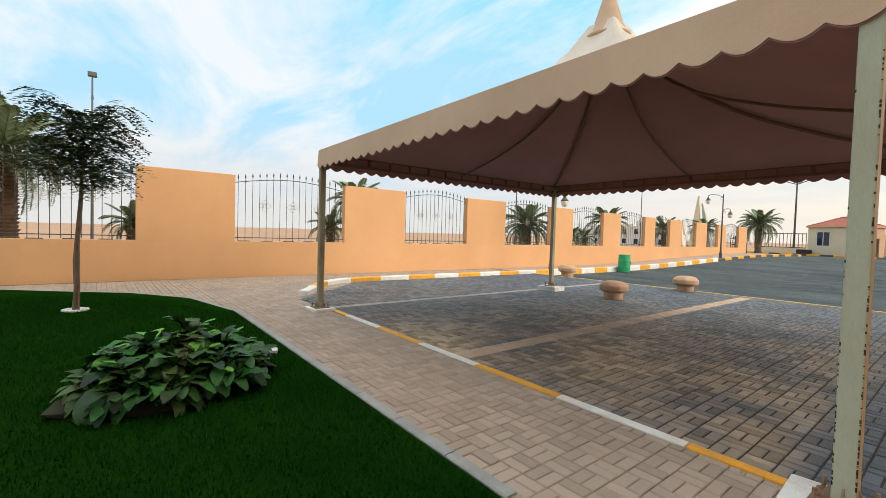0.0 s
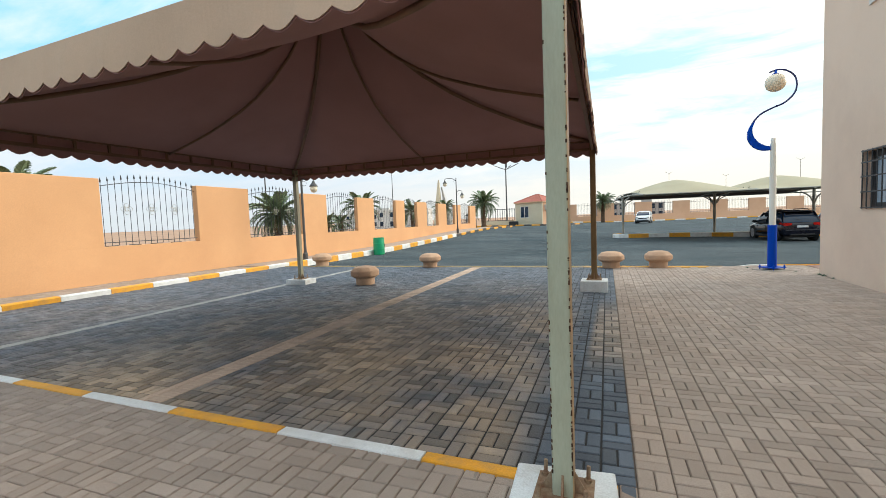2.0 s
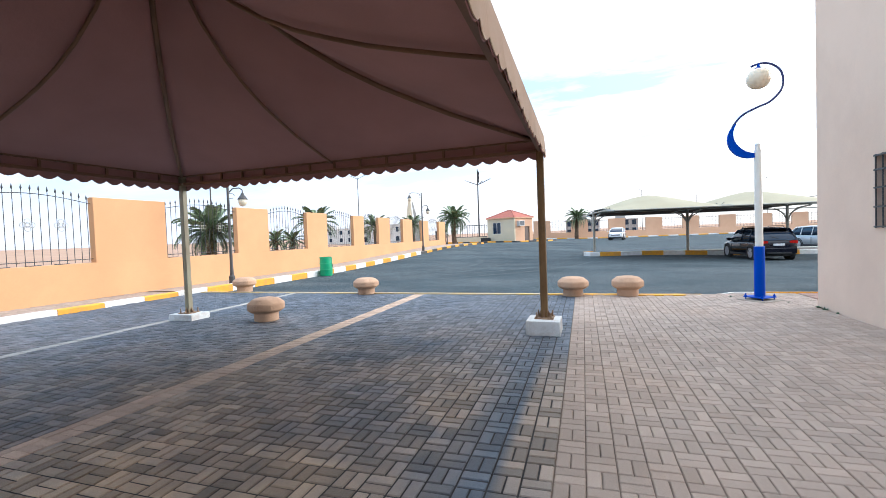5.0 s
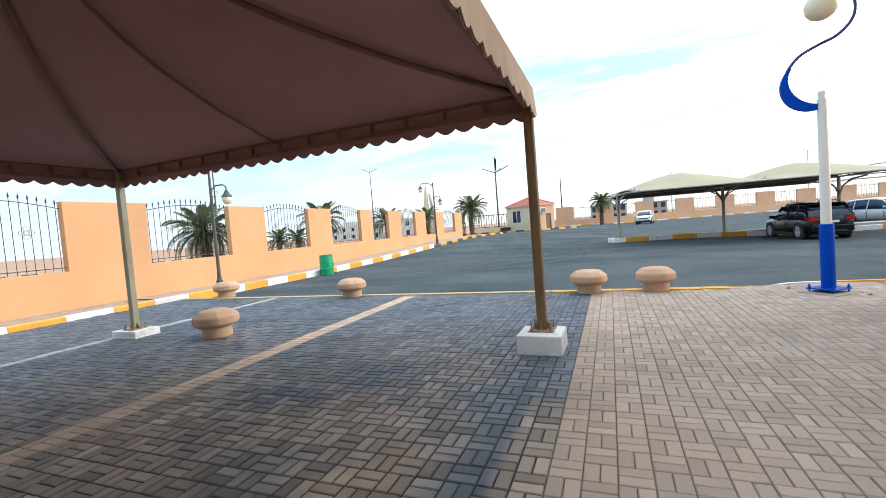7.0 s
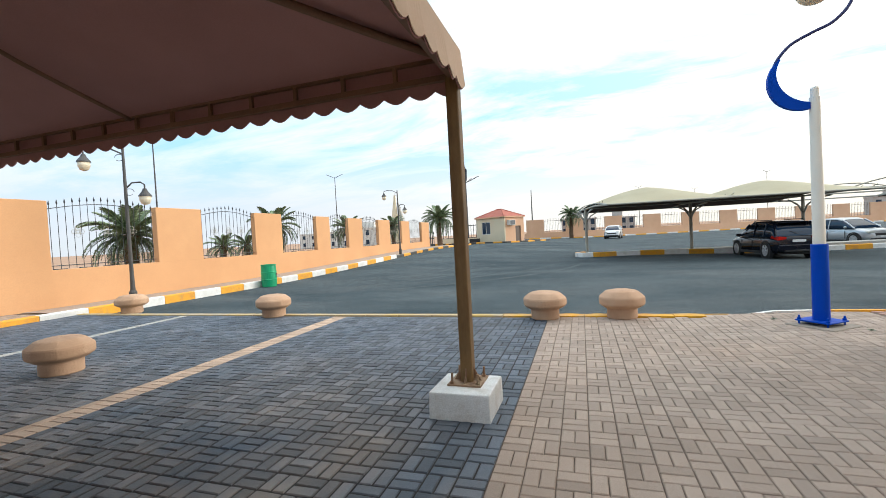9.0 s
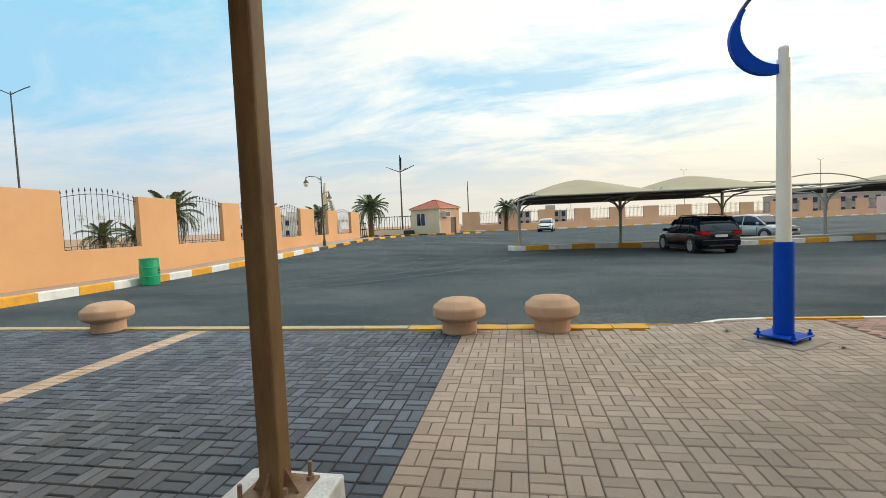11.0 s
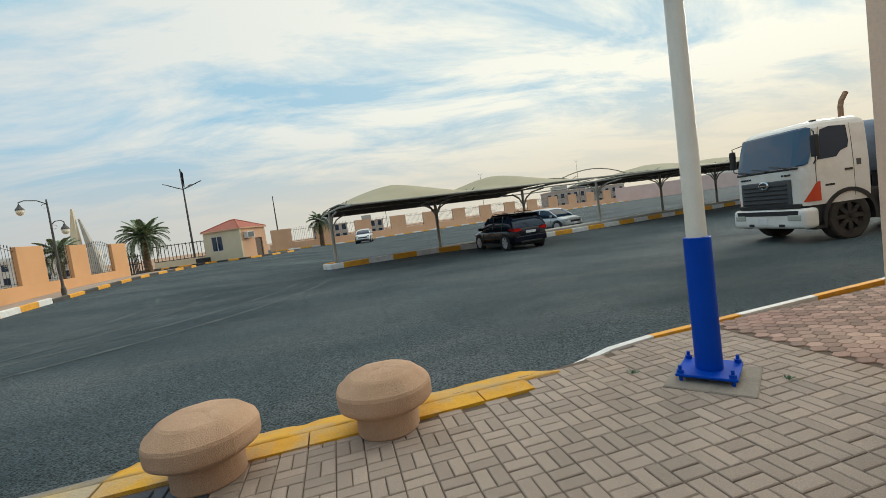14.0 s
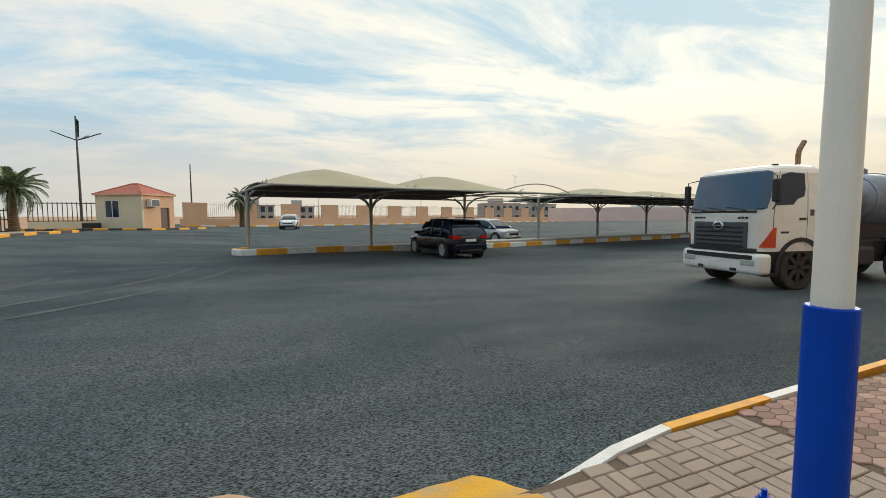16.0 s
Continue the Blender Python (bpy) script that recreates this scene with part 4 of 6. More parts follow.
gl = part("globe", lathe([(0.02 + 0.20 * math.sin(math.pi * i / 14), -0.21 * math.cos(math.pi * i / 14)) for i in range(15)], 28, at=(0.03, 0, 4.64)), M_GLOBE, lamp, "cream globe shade", smooth=True)
part("globe_collar", lathe([(0.07, 4.82), (0.07, 4.86), (0.03, 4.88), (0.02, 4.95)], 16, at=(0.03, 0, 0)), M_BLUE, gl)


# ---- weeds in the joints ----
def weed(x, y, size, seed):
    r = random.Random(seed)
    bm = bmesh.new()
    for _ in range(26):
        a, L = r.uniform(0, 6.28), size * r.uniform(0.5, 1.0)
        d = Vector((math.cos(a), math.sin(a), r.uniform(0.15, 0.9))).normalized()
        o = Vector((x + r.uniform(-0.4, 0.4) * size, y + r.uniform(-0.4, 0.4) * size, -0.004))
        sid = d.cross(Vector((0, 0, 1))).normalized() * L * 0.16
        v = [bm.verts.new(p) for p in (o, o + d * L * 0.5 + sid, o + d * L, o + d * L * 0.5 - sid)]
        bm.faces.new(v)
    thing("weed", bm, M_TREE, "small green weed growing in a paving joint", "weed", "weeds in the paving", smooth=False)


for i, (x, y, q) in enumerate(((4.70, 13.02, 0.07), (4.69, 12.78, 0.09), (4.72, 12.4, 0.05), (3.62, 14.32, 0.06), (4.45, 13.62, 0.05))):
    weed(x, y, q, i + 1)

# ---- litter bin ----
bin_ = empty("litter_bin", "green plastic drum litter bin beside the kerb", "bin", at=(-11.46, 20.95, road_z(-11.46, 20.95)), rz=20)
part("drum", lathe([(0.26, 0.0), (0.285, 0.02), (0.30, 0.3), (0.30, 0.6), (0.285, 0.86), (0.295, 0.87), (0.295, 0.91), (0.26, 0.91), (0.255, 0.5), (0.24, 0.06)], 28), M_GREEN, bin_, smooth=False)
for z in (0.3, 0.6):
    part("hoop", lathe([(0.30, z - 0.02), (0.312, z), (0.30, z + 0.02)], 28, cap0=False, cap1=False), M_GREEN, bin_)
bm = bmesh.new()
box(bm, 0.295, 0.306, -0.07, 0.07, 0.40, 0.43)
box(bm, 0.295, 0.306, -0.05, 0.05, 0.46, 0.54)
part("emblem", bm, M_BLACK, bin_, "small dark emblem")


# ---- street lanterns ----
def lantern_post(x, y, h):
    z0 = max(0.0, road_z(x, y) + 0.13)
    p = empty("street_lantern", "dark green ornate street lantern post by the wall", "street lamp", "street lanterns", at=(x, y, z0))
    part("pole", lathe([(0.11, 0), (0.11, 0.35), (0.07, 0.42), (0.055, 0.9), (0.05, h * 0.6), (0.035, h)], 14), M_POLE, p)
    for side, top, reach in ((-1, h - 0.1, 1.0), (1, h * 0.76, 0.5)):
        d = Vector((0.8, 0.6)) * side
        pts = [(0, 0, top - 0.12), (d.x * reach * 0.35, d.y * reach * 0.35, top + 0.06), (d.x * reach * 0.8, d.y * reach * 0.8, top + 0.08), (d.x * reach, d.y * reach, top), (d.x * reach, d.y * reach, top - 0.14)]
        a = part("arm", tube(pts, 0.024, 8), M_POLE, p)
        at = (d.x * reach, d.y * reach, top - 0.62)
        part("lantern_hood", lathe([(0.05, 0.5), (0.08, 0.42), (0.17, 0.3), (0.18, 0.26)], 16, at=at), M_POLE, a)
        part("lantern_glass", lathe([(0.03, 0.0), (0.11, 0.04), (0.155, 0.14), (0.16, 0.26)], 16, at=at), M_GLOBE, a, smooth=True)
        part("scroll_ornament", tube([(d.x * (0.1 + 0.12 * math.cos(q)) , d.y * (0.1 + 0.12 * math.cos(q)), top - 0.22 + 0.1 * math.sin(q)) for q in [k * 0.6 for k in range(10)]], 0.01, 5), M_POLE, a)
    return p


lantern_post(-12.2, 15.92, 4.75)
lantern_post(-12.4, 36.0, 4.75)


def area_light_pole(x, y, h, arms, label, z0=-0.4, flag=False, slim=1.0):
    p = empty("light_pole", label, "light pole", at=(x, y, z0))
    part("pole", lathe([(0.13 * slim, 0), (0.12 * slim, 1), (0.09 * slim, h * 0.6), (0.06 * slim, h)], 10), M_POLE, p)
    for a in arms:
        d = Vector((math.cos(radians(a)), math.sin(radians(a))))
        zt = h - (2.0 if flag else 0.05)
        part("arm", tube([(0, 0, zt - 0.1), (d.x * 0.8 * slim, d.y * 0.8 * slim, zt + 0.2 * slim), (d.x * 1.3 * slim, d.y * 1.3 * slim, zt + 0.42 * slim)], 0.05 * slim, 6), M_POLE, p)
        part("lamp_head", B(-0.32, 0.32, -0.09, 0.09, -0.035, 0.035, bevel=0.02, m=pose(d.x * 1.5 * slim, d.y * 1.5 * slim, zt + 0.5 * slim, 0, -20, a) @ Matrix.Scale(slim, 4)), M_POLE, p)
    if flag:
        bm = bmesh.new()
        g = [[bm.verts.new((0.05 + 0.2 * i / 5 * (1 - 0.5 * j / 5), 0.06 * math.sin(i + j * 0.7), h - 0.2 - 0.25 * i / 5 - 1.5 * j / 5)) for i in range(6)] for j in range(6)]
        for j in range(5):
            for i in range(5):
                bm.faces.new((g[j][i], g[j][i + 1], g[j + 1][i + 1], g[j + 1][i]))
        part("flag", bm, M_CARBLACK, p, "furled dark flag")
    return p


area_light_pole(-13.9, 60.5, 10.4, (0, 180, 80), "tall dark double-arm light pole with a furled flag", 0.0, True)
area_light_pole(-24, 46, 8.8, (20, 200), "slim double-arm street light beyond the wall", slim=0.5)
area_light_pole(-24, 26.1, 9.5, (20, 200), "slim double-arm street light beyond the wall", slim=0.5)
area_light_pole(-7.6, 76, 8.6, (), "slim bare pole behind the gate house")
for x, y, h in ((13, 128, 12), (40, 126, 13), (66, 120, 13), (30, 150, 12)):
    area_light_pole(x, y, h, (30, 210), "distant double-arm street light", slim=0.6)
fl = area_light_pole(-30, -1.1, 10.0, (), "tall mast with a floodlight beyond the wall", slim=0.65)
part("floodlight", B(-0.15, 0.15, -0.2, 0.2, 9.95, 10.2, bevel=0.03), M_GREYPLASTIC, fl)
part("bracket", B(-0.3, 0.05, -0.05, 0.05, 8.8, 8.95), M_GREYPLASTIC, fl)


# ---- palms ----
def frond_mesh(name, length, droop, seed):
    r = random.Random(seed)
    bm = bmesh.new()
    n = 16
    pts, dirs = [], []
    for i in range(n + 1):
        t = i / n
        pts.append(Vector((length * (t - 0.12 * t * t), 0, length * (0.5 * t - droop * t * t))))
    tube(pts, [0.022 * (1 - 0.85 * i / n) for i in range(n + 1)], 4, bm)
    for i in range(3, n * 3):
        t = i / (n * 3)
        k = t * n
        a = pts[int(k)].lerp(pts[min(n, int(k) + 1)], k - int(k))
        L = length * 0.24 * math.sin(math.pi * (0.12 + 0.86 * t)) ** 0.6
        for s in (-1, 1):
            d = Vector((0.62 + r.uniform(-0.1, 0.1), s * 0.74, 0.34 + r.uniform(-0.12, 0.08))).normalized()
            tip = a + d * L * r.uniform(0.85, 1.1) - Vector((0, 0, L * 0.28))
            mid = a + d * L * 0.55 + Vector((0, 0, L * 0.04))
            w = Vector((0.016, 0, 0.006))
            v = [bm.verts.new(p) for p in (a - w, a + w, mid + w * 0.9, mid - w * 0.9)]
            e = bm.verts.new(tip)
            bm.faces.new(v)
            bm.faces.new((v[3], v[2], e))
    return mesh_of(name, bm, M_PALM)


FRONDS = [frond_mesh("frond", 1.0, d, i) for i, d in enumerate((0.28, 0.5, 0.75, 1.0))]


def palm(x, y, z, trunk, size, seed, label, n=34, r0=0.2):
    r = random.Random(seed)
    p = empty("palm_tree", label, "palm tree", "date palms", at=(x, y, z))
    prof = []
    k = max(6, int(trunk / 0.11))
    for i in range(k):
        zz = trunk * i / k
        rr = r0 * (1.1 - 0.25 * i / k + (0.35 if i > k - 4 else 0))
        prof += [(rr * 0.86, zz), (rr * (1.06 + r.uniform(-0.05, 0.08)), zz + trunk / k * 0.75)]
    bm = lathe(prof + [(0.06, trunk + 0.05)], 11)
    for v in bm.verts:
        v.co.x += 0.05 * math.sin(v.co.z * 1.3 + seed) + r.uniform(-0.014, 0.014)
        v.co.y += r.uniform(-0.014, 0.014)
    part("trunk", bm, M_PTRUNK, p, "rough trunk of old leaf bases")
    for i in range(n):
        t = i / n
        ob = new("frond", FRONDS[min(3, int(t * 4))])
        ob.parent = p
        el = 62 - 88 * t + r.uniform(-8, 8)
        s = size * r.uniform(0.85, 1.1) * (0.85 + 0.15 * math.sin(math.pi * t))
        ob.matrix_basis = pose(0.05 * math.sin(trunk * 1.3 + seed), 0, trunk - 0.02 - 0.1 * t, 0, -(el - 26), i * 137.5 + r.uniform(-10, 10)) @ Matrix.Scale(s, 4)
    return p


PL = "date palm with grey-green fronds behind the wall"
palm(-16.8, -2.7, -0.4, 4.1, 2.1, 1, PL, 40, 0.3)
palm(-17.6, 0.3, -0.4, 2.1, 1.1, 2, PL, 26)
palm(-17.6, 8.6, -0.4, 3.4, 1.6, 3, PL, 34)
palm(-19.0, 8.0, -0.4, 2.2, 1.2, 4, PL, 26)
palm(-16.5, 19.0, -0.3, 2.6, 1.9, 5, PL, 40, 0.26)
palm(-16.8, 27.9, -0.2, 3.0, 1.8, 6, PL, 34)
palm(-17.5, 24.6, -0.3, 2.0, 1.1, 12, PL, 24, 0.14)
palm(-17.8, 26.6, -0.3, 2.0, 1.1, 13, PL, 24, 0.14)
palm(-16.6, 35.8, 0.0, 2.6, 1.6, 7, PL)
palm(-16.5, 43.6, 0.2, 2.7, 1.6, 8, PL)
palm(-14.3, 50.5, 0.42, 3.2, 2.3, 9, "date palm on the gravel beside the gate", 40, 0.28)
palm(-1.6, 72.5, 0.2, 3.6, 2.1, 10, "date palm in front of the far wall", 36, 0.3)
gp = thing("gate_paving", slab([(-14.4, 47.6), (-11.95, 45), (-11.3, 50.5), (-12.2, 52.3), (-20, 53), (-20, 47.6)], -0.3, 0.42), M_GREY, "pale paving around the gate palm", "pavement", kind="structure")


# ---- lawn tree ----
def lawn_tree():
    r = random.Random(11)
    t = empty("young_tree", "slender young tree with dark feathery leaves in the lawn", "tree", at=(-9.45, -0.80, 0.015))
    stem = [(0, 0, 0), (0.04, 0.02, 0.4), (0.02, 0.0, 0.9), (0.1, 0.04, 1.45), (0.2, 0.08, 2.0), (0.22, 0.1, 2.6), (0.16, 0.1, 3.1)]
    part("trunk", tube(stem, [0.055, 0.048, 0.042, 0.038, 0.032, 0.022, 0.012], 10), M_BARK, t, smooth=True)
    part("stake", tube([(0.12, 0.05, 0), (0.1, 0.05, 1.7)], 0.014, 6), M_PIPE, t)
    tips = []
    for i in range(20):
        z0 = 2.1 + 1.05 * i / 20
        a = i * 2.4
        L = r.uniform(0.5, 1.0) * (1.05 - 0.3 * i / 20)
        base = Vector((0.19, 0.09, z0))
        d = Vector((math.cos(a), math.sin(a), 0.55 + 0.5 * i / 20))
        mid = base + d * L * 0.5
        end = base + d * L + Vector((0, 0, -0.18 * L))
        part("branch", tube([base, mid, end], [0.014, 0.01, 0.004], 5), M_BARK, t)
        tips += [base.lerp(mid, 0.7), mid, mid.lerp(end, 0.4), mid.lerp(end, 0.75), end]
    bm = bmesh.new()
    for c in tips:
        for _ in range(6):
            a, L = r.uniform(0, 6.28), r.uniform(0.24, 0.42)
            d = Vector((math.cos(a), math.sin(a), r.uniform(-0.35, 0.3)))
            o = c + Vector((r.uniform(-0.12, 0.12), r.uniform(-0.12, 0.12), r.uniform(-0.1, 0.14)))
            sid = d.cross(Vector((0, 0, 1))).normalized()
            for k in range(7):
                q = o + d * L * (k + 1) / 7 - Vector((0, 0, 0.55 * L * ((k + 1) / 7) ** 2))
                for s in (-1, 1):
                    l, w = 0.10, 0.034
                    e = (sid * s + d * 0.35 + Vector((0, 0, r.uniform(-0.35, 0.1)))).normalized()
                    b1, b2 = q + d * w, q - d * w
                    f = [bm.verts.new(p) for p in (q, q + e * l * 0.5 + d * w * 0.8, q + e * l, q + e * l * 0.5 - d * w * 0.8)]
                    bm.faces.new(f)
    part("crown", bm, M_TREE, t, "loose crown of small dark leaflets")
    ring = lathe([(0.05, 0.0), (0.2, 0.0), (0.2, 0.025), (0.18, 0.03), (0.05, 0.02)], 20, cap0=False, cap1=False)
    part("trunk_collar", ring, M_CONC, t, "white disc round the trunk")


lawn_tree()


# ---- broad-leaved bush ----
def leaf_mesh(name, material, L=0.26, W=0.085):
    bm = bmesh.new()
    rows = []
    for i in range(7):
        t = i / 6
        w = W * math.sin(math.pi * (0.05 + 0.9 * t ** 1.45)) ** 0.8
        z = 0.18 * L * math.sin(math.pi * t * 0.8) - 0.42 * L * t * t
        rows.append([bm.verts.new((L * t, s * w, z + (0.22 * w if s else 0) + 0.008 * math.sin(i * 2.2 + s))) for s in (-1, 0, 1)])
    for a, b in zip(rows, rows[1:]):
        for k in range(2):
            bm.faces.new((a[k], a[k + 1], b[k + 1], b[k]))
    return mesh_of(name, bm, material, True)


bush = empty("leafy_bush", "low bush of broad green leaves growing in the lawn", "bush", at=(-4.15, 0.22, 0.015))
LEAVES = [leaf_mesh("leaf", M_LEAF, 0.21, 0.056), leaf_mesh("leaf", M_LEAF, 0.25, 0.066), leaf_mesh("young_leaf", M_YOUNG, 0.21, 0.046)]
r = random.Random(21)
soil = bmesh.new()
bmesh.ops.create_icosphere(soil, subdivisions=3, radius=1.0)
for v in soil.verts:
    v.co = Vector((v.co.x * 0.95, v.co.y * 0.5, max(-0.02, v.co.z * 0.2))) * (1 + 0.25 * noise.noise(v.co * 2.5))
soil.transform(Matrix.Rotation(radians(112), 4, "Z"))
part("leaf_litter", soil, mat("leaf_litter", (0.035, 0.03, 0.018), (0.02, 0.03, 0.012), 8.0, 0.95, 0.8, 40), bush)
n_single, vb = 0, []
leaf_bm = bmesh.new()
for i in range(165):
    a, q = r.uniform(0, 6.28), math.sqrt(r.uniform(0, 1))
    px, py = 0.74 * q * math.cos(a), 0.60 * q * math.sin(a)
    c, s = math.cos(radians(112)), math.sin(radians(112))
    px, py = px * c - py * s, px * s + py * c
    h = (0.14 + 0.30 * (1 - q ** 2)) * r.uniform(0.7, 1.2)
    for k in range(r.randint(5, 8)):
        az = r.uniform(0, 360)
        young = k < 3 and r.random() < 0.4
        me = LEAVES[2] if young else LEAVES[r.randint(0, 1)]
        m = pose(px, py, h + r.uniform(-0.05, 0.05), r.uniform(-15, 15), -(r.uniform(35, 70) if young else r.uniform(-30, 50)), az) @ Matrix.Scale(r.uniform(0.75, 1.15), 4)
        if n_single < 290 and (young or r.random() < 0.45):
            ob = new("leaf", me); ob.parent = bush; ob.matrix_basis = m
            n_single += 1
        else:
            tmp = bmesh.new(); tmp.from_mesh(me); tmp.transform(m)
            t2 = bpy.data.meshes.new("tmp"); tmp.to_mesh(t2); tmp.free()
            leaf_bm.from_mesh(t2); bpy.data.meshes.remove(t2)
tagged(part("foliage", leaf_bm, M_LEAF, bush, smooth=True), kind="stuff")
thing("drain_cover", B(-0.17, 0.17, -0.07, 0.07, 0.0, 0.055, bevel=0.01, m=pose(-5.0, 1.22, 0, 0, 0, 72)), M_CONC, "white concrete block lying in the lawn", "block")

# grass blades over the near part of the lawn
gv, gf = [], []
gr = np.random.default_rng(3)
count = 0
for _ in range(60000):
    x, y = -1.15 - 10.5 * gr.random() ** 1.5, 1.5 - 4.2 * gr.random()
    if x < -8.2 and y > 1.4 + (x + 8.2) * 0.55:
        continue
    a, L = gr.random() * 6.28, 0.025 + 0.03 * gr.random()
    dx, dy = math.cos(a), math.sin(a)
    w = 0.0045
    b = len(gv)
    lx, ly = gr.normal(0, 0.015), gr.normal(0, 0.015)
    gv += [(x - dx * w, y - dy * w, 0.012), (x + dx * w, y + dy * w, 0.012), (x + lx, y + ly, 0.012 + L)]
    gf.append((b, b + 1, b + 2))
gm = bpy.data.meshes.new("grass")
gm.from_pydata(gv, [], gf)
gm.materials.append(M_BLADE)
tagged(new("grass", gm), "short dark green grass blades on the lawn", "grass", kind="stuff")

# ---- island and carport ----
CP = pose(0.8, 34.0, 0, 0, 0, 10)


def cpw(x, y):
    v = CP @ Vector((x, y, 0))
    return v.x, v.y


isl = empty("parking_island", "long narrow parking island with a painted kerb", "island", kind="structure")
part("island_top", slab([cpw(*p) for p in ((-0.3, -0.65), (62, -0.65), (62, 0.8), (-0.3, 0.8), (-0.62, 0.4), (-0.62, -0.3))], -0.4, 0.06), M_GREY, isl)
kerb_run("island_kerb", [cpw(*p) for p in ((-0.1, 0.9), (-0.5, 0.7), (-0.72, 0.3), (-0.72, -0.2), (-0.5, -0.65), (-0.1, -0.8), (62, -0.8))], [M_YELLOW, M_WHITE], "yellow and white painted island kerb", 1.25, 0.2, lambda x, y: road_z(x, y) + 0.27)

BAY = 5.85
carport = empty("carport", "long carport with beige fabric canopies on arched steel posts", "carport")


def canopy_skin(i, drop):
    bm = bmesh.new()
    nx, ny = 14, 14
    g = []
    for j in range(ny + 1):
        row = []
        for k in range(nx + 1):
            u, v = k / nx, j / ny
            x = i * BAY + u * BAY
            y = -6.0 + 9.0 * v
            hump = (0.6 * math.sin(math.pi * u) + 0.4 * (1 - abs(2 * u - 1))) * (0.7 * math.sin(math.pi * v) + 0.3 * (1 - abs(2 * v - 1)))
            valley = 0.25 * math.sin(math.pi * v)
            z = 2.62 + valley + (0.78, 0.74, 0.52)[min(i, 2)] * hump - 0.02 * i - drop
            row.append(bm.verts.new(CP @ Vector((x, y, z))))
        g.append(row)
    for j in range(ny):
        for k in range(nx):
            bm.faces.new((g[j][k], g[j][k + 1], g[j + 1][k + 1], g[j + 1][k]))
    return bm


def cptube(pts, r, n=8):
    return tube([CP @ Vector(p) for p in pts], r, n)


for i in range(12):
    x = i * BAY
    po = part("carport_post", cptube([(x, 0, 0.0), (x, 0, 2.75)], 0.085, 12), M_STEEL, carport)
    for s in (-1, 1):
        part("curved_brace", cptube([(x, 0, 1.7), (x, s * 0.35, 2.2), (x, s * 1.0, 2.5), (x, s * 2.2, 2.6)], 0.045), M_STEEL, po)
        part("side_brace", cptube([(x, 0, 1.85), (x + s * 0.3, 0, 2.3), (x + s * 0.75, 0, 2.55)], 0.035), M_STEEL, po)
        part("canopy_arm", cptube([(x, 0, 2.72), (x, s * (3.0 if s < 0 else 1.5), 2.72), (x, -6.0 if s < 0 else 3.0, 2.6)], 0.05), M_STEEL, carport)
        part("truss_chord", cptube([(x, s * 0.2, 2.9), (x, s * (3.0 if s < 0 else 1.5), 2.86), (x, -6.0 if s < 0 else 3.0, 2.62)], 0.03), M_STEEL, carport)
        for q in range(6 if s < 0 else 2):
            y = s * (0.6 + q * 0.8)
            part("truss_web", cptube([(x, y, 2.7), (x, y + s * 0.4, 2.84)], 0.018, 6), M_STEEL, carport)
    if i < 11:
        for y in (-6.0, 0, 3.0):
            part("canopy_rail", cptube([(x, y, 2.6 if y else 2.74), (x + BAY, y, 2.6 if y else 2.74)], 0.04), M_STEEL, carport)
        if i != 2:
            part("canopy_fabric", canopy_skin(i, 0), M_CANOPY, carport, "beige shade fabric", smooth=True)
            # second skin just below the fabric, coloured dark for the shade
            part("canopy_lining", canopy_skin(i, 0.03), M_CANOPYSHADE, carport, "dark brown underside with its shade in the colour", smooth=True)
        for y in (-3.0, 1.0) if i == 2 else ():
            part("canopy_arch", cptube([(x + BAY * u, y, 2.7 + 0.62 * math.sin(math.pi * u) ** 0.85) for u in [k / 10 for k in range(11)]], 0.03), M_STEEL, carport)


# ---- cars ----
def wheel(parent, x, y, r, w, tyre, rim, spokes=5, z=None):
    sgn = 1 if y > 0 else -1
    bm = bmesh.new()
    n = 26
    prof = [(r * 0.66, -w / 2), (r * 0.93, -w / 2), (r, -w / 2 + 0.03), (r, w / 2 - 0.03), (r * 0.93, w / 2), (r * 0.66, w / 2)]
    ring_loft(bm, [[(x + q * math.cos(2 * math.pi * k / n), y + d, r + q * math.sin(2 * math.pi * k / n)) for k in range(n)] for q, d in prof], False, False)
    wh = part("wheel", bm, tyre, parent, smooth=False)
    bm = bmesh.new()
    yo = y + sgn * w * 0.38
    ring_loft(bm, [[(x + q * math.cos(2 * math.pi * k / n), yo + d * sgn, r + q * math.sin(2 * math.pi * k / n)) for k in range(n)] for q, d in ((r * 0.69, 0.03), (r * 0.62, 0.03), (r * 0.60, -0.06), (0.02, -0.08))], False, True)
    for s in range(spokes):
        a = 2 * math.pi * s / spokes
        box(bm, 0.03, r * 0.64, -0.022, 0.03, -0.05, 0.05, m=Matrix.Translation((x, yo, r)) @ Matrix.Rotation(-a, 4, "Y"))
    part("rim", bm, rim, wh)
    return wh


def blend(keys, x):
    """Smooth values between keyed stations."""
    for a, c in zip(keys, keys[1:]):
        if x <= c[0]:
            t = (x - a[0]) / (c[0] - a[0])
            return [p + (q - p) * t for p, q in zip(a[1:], c[1:])]
    return list(keys[-1][1:])


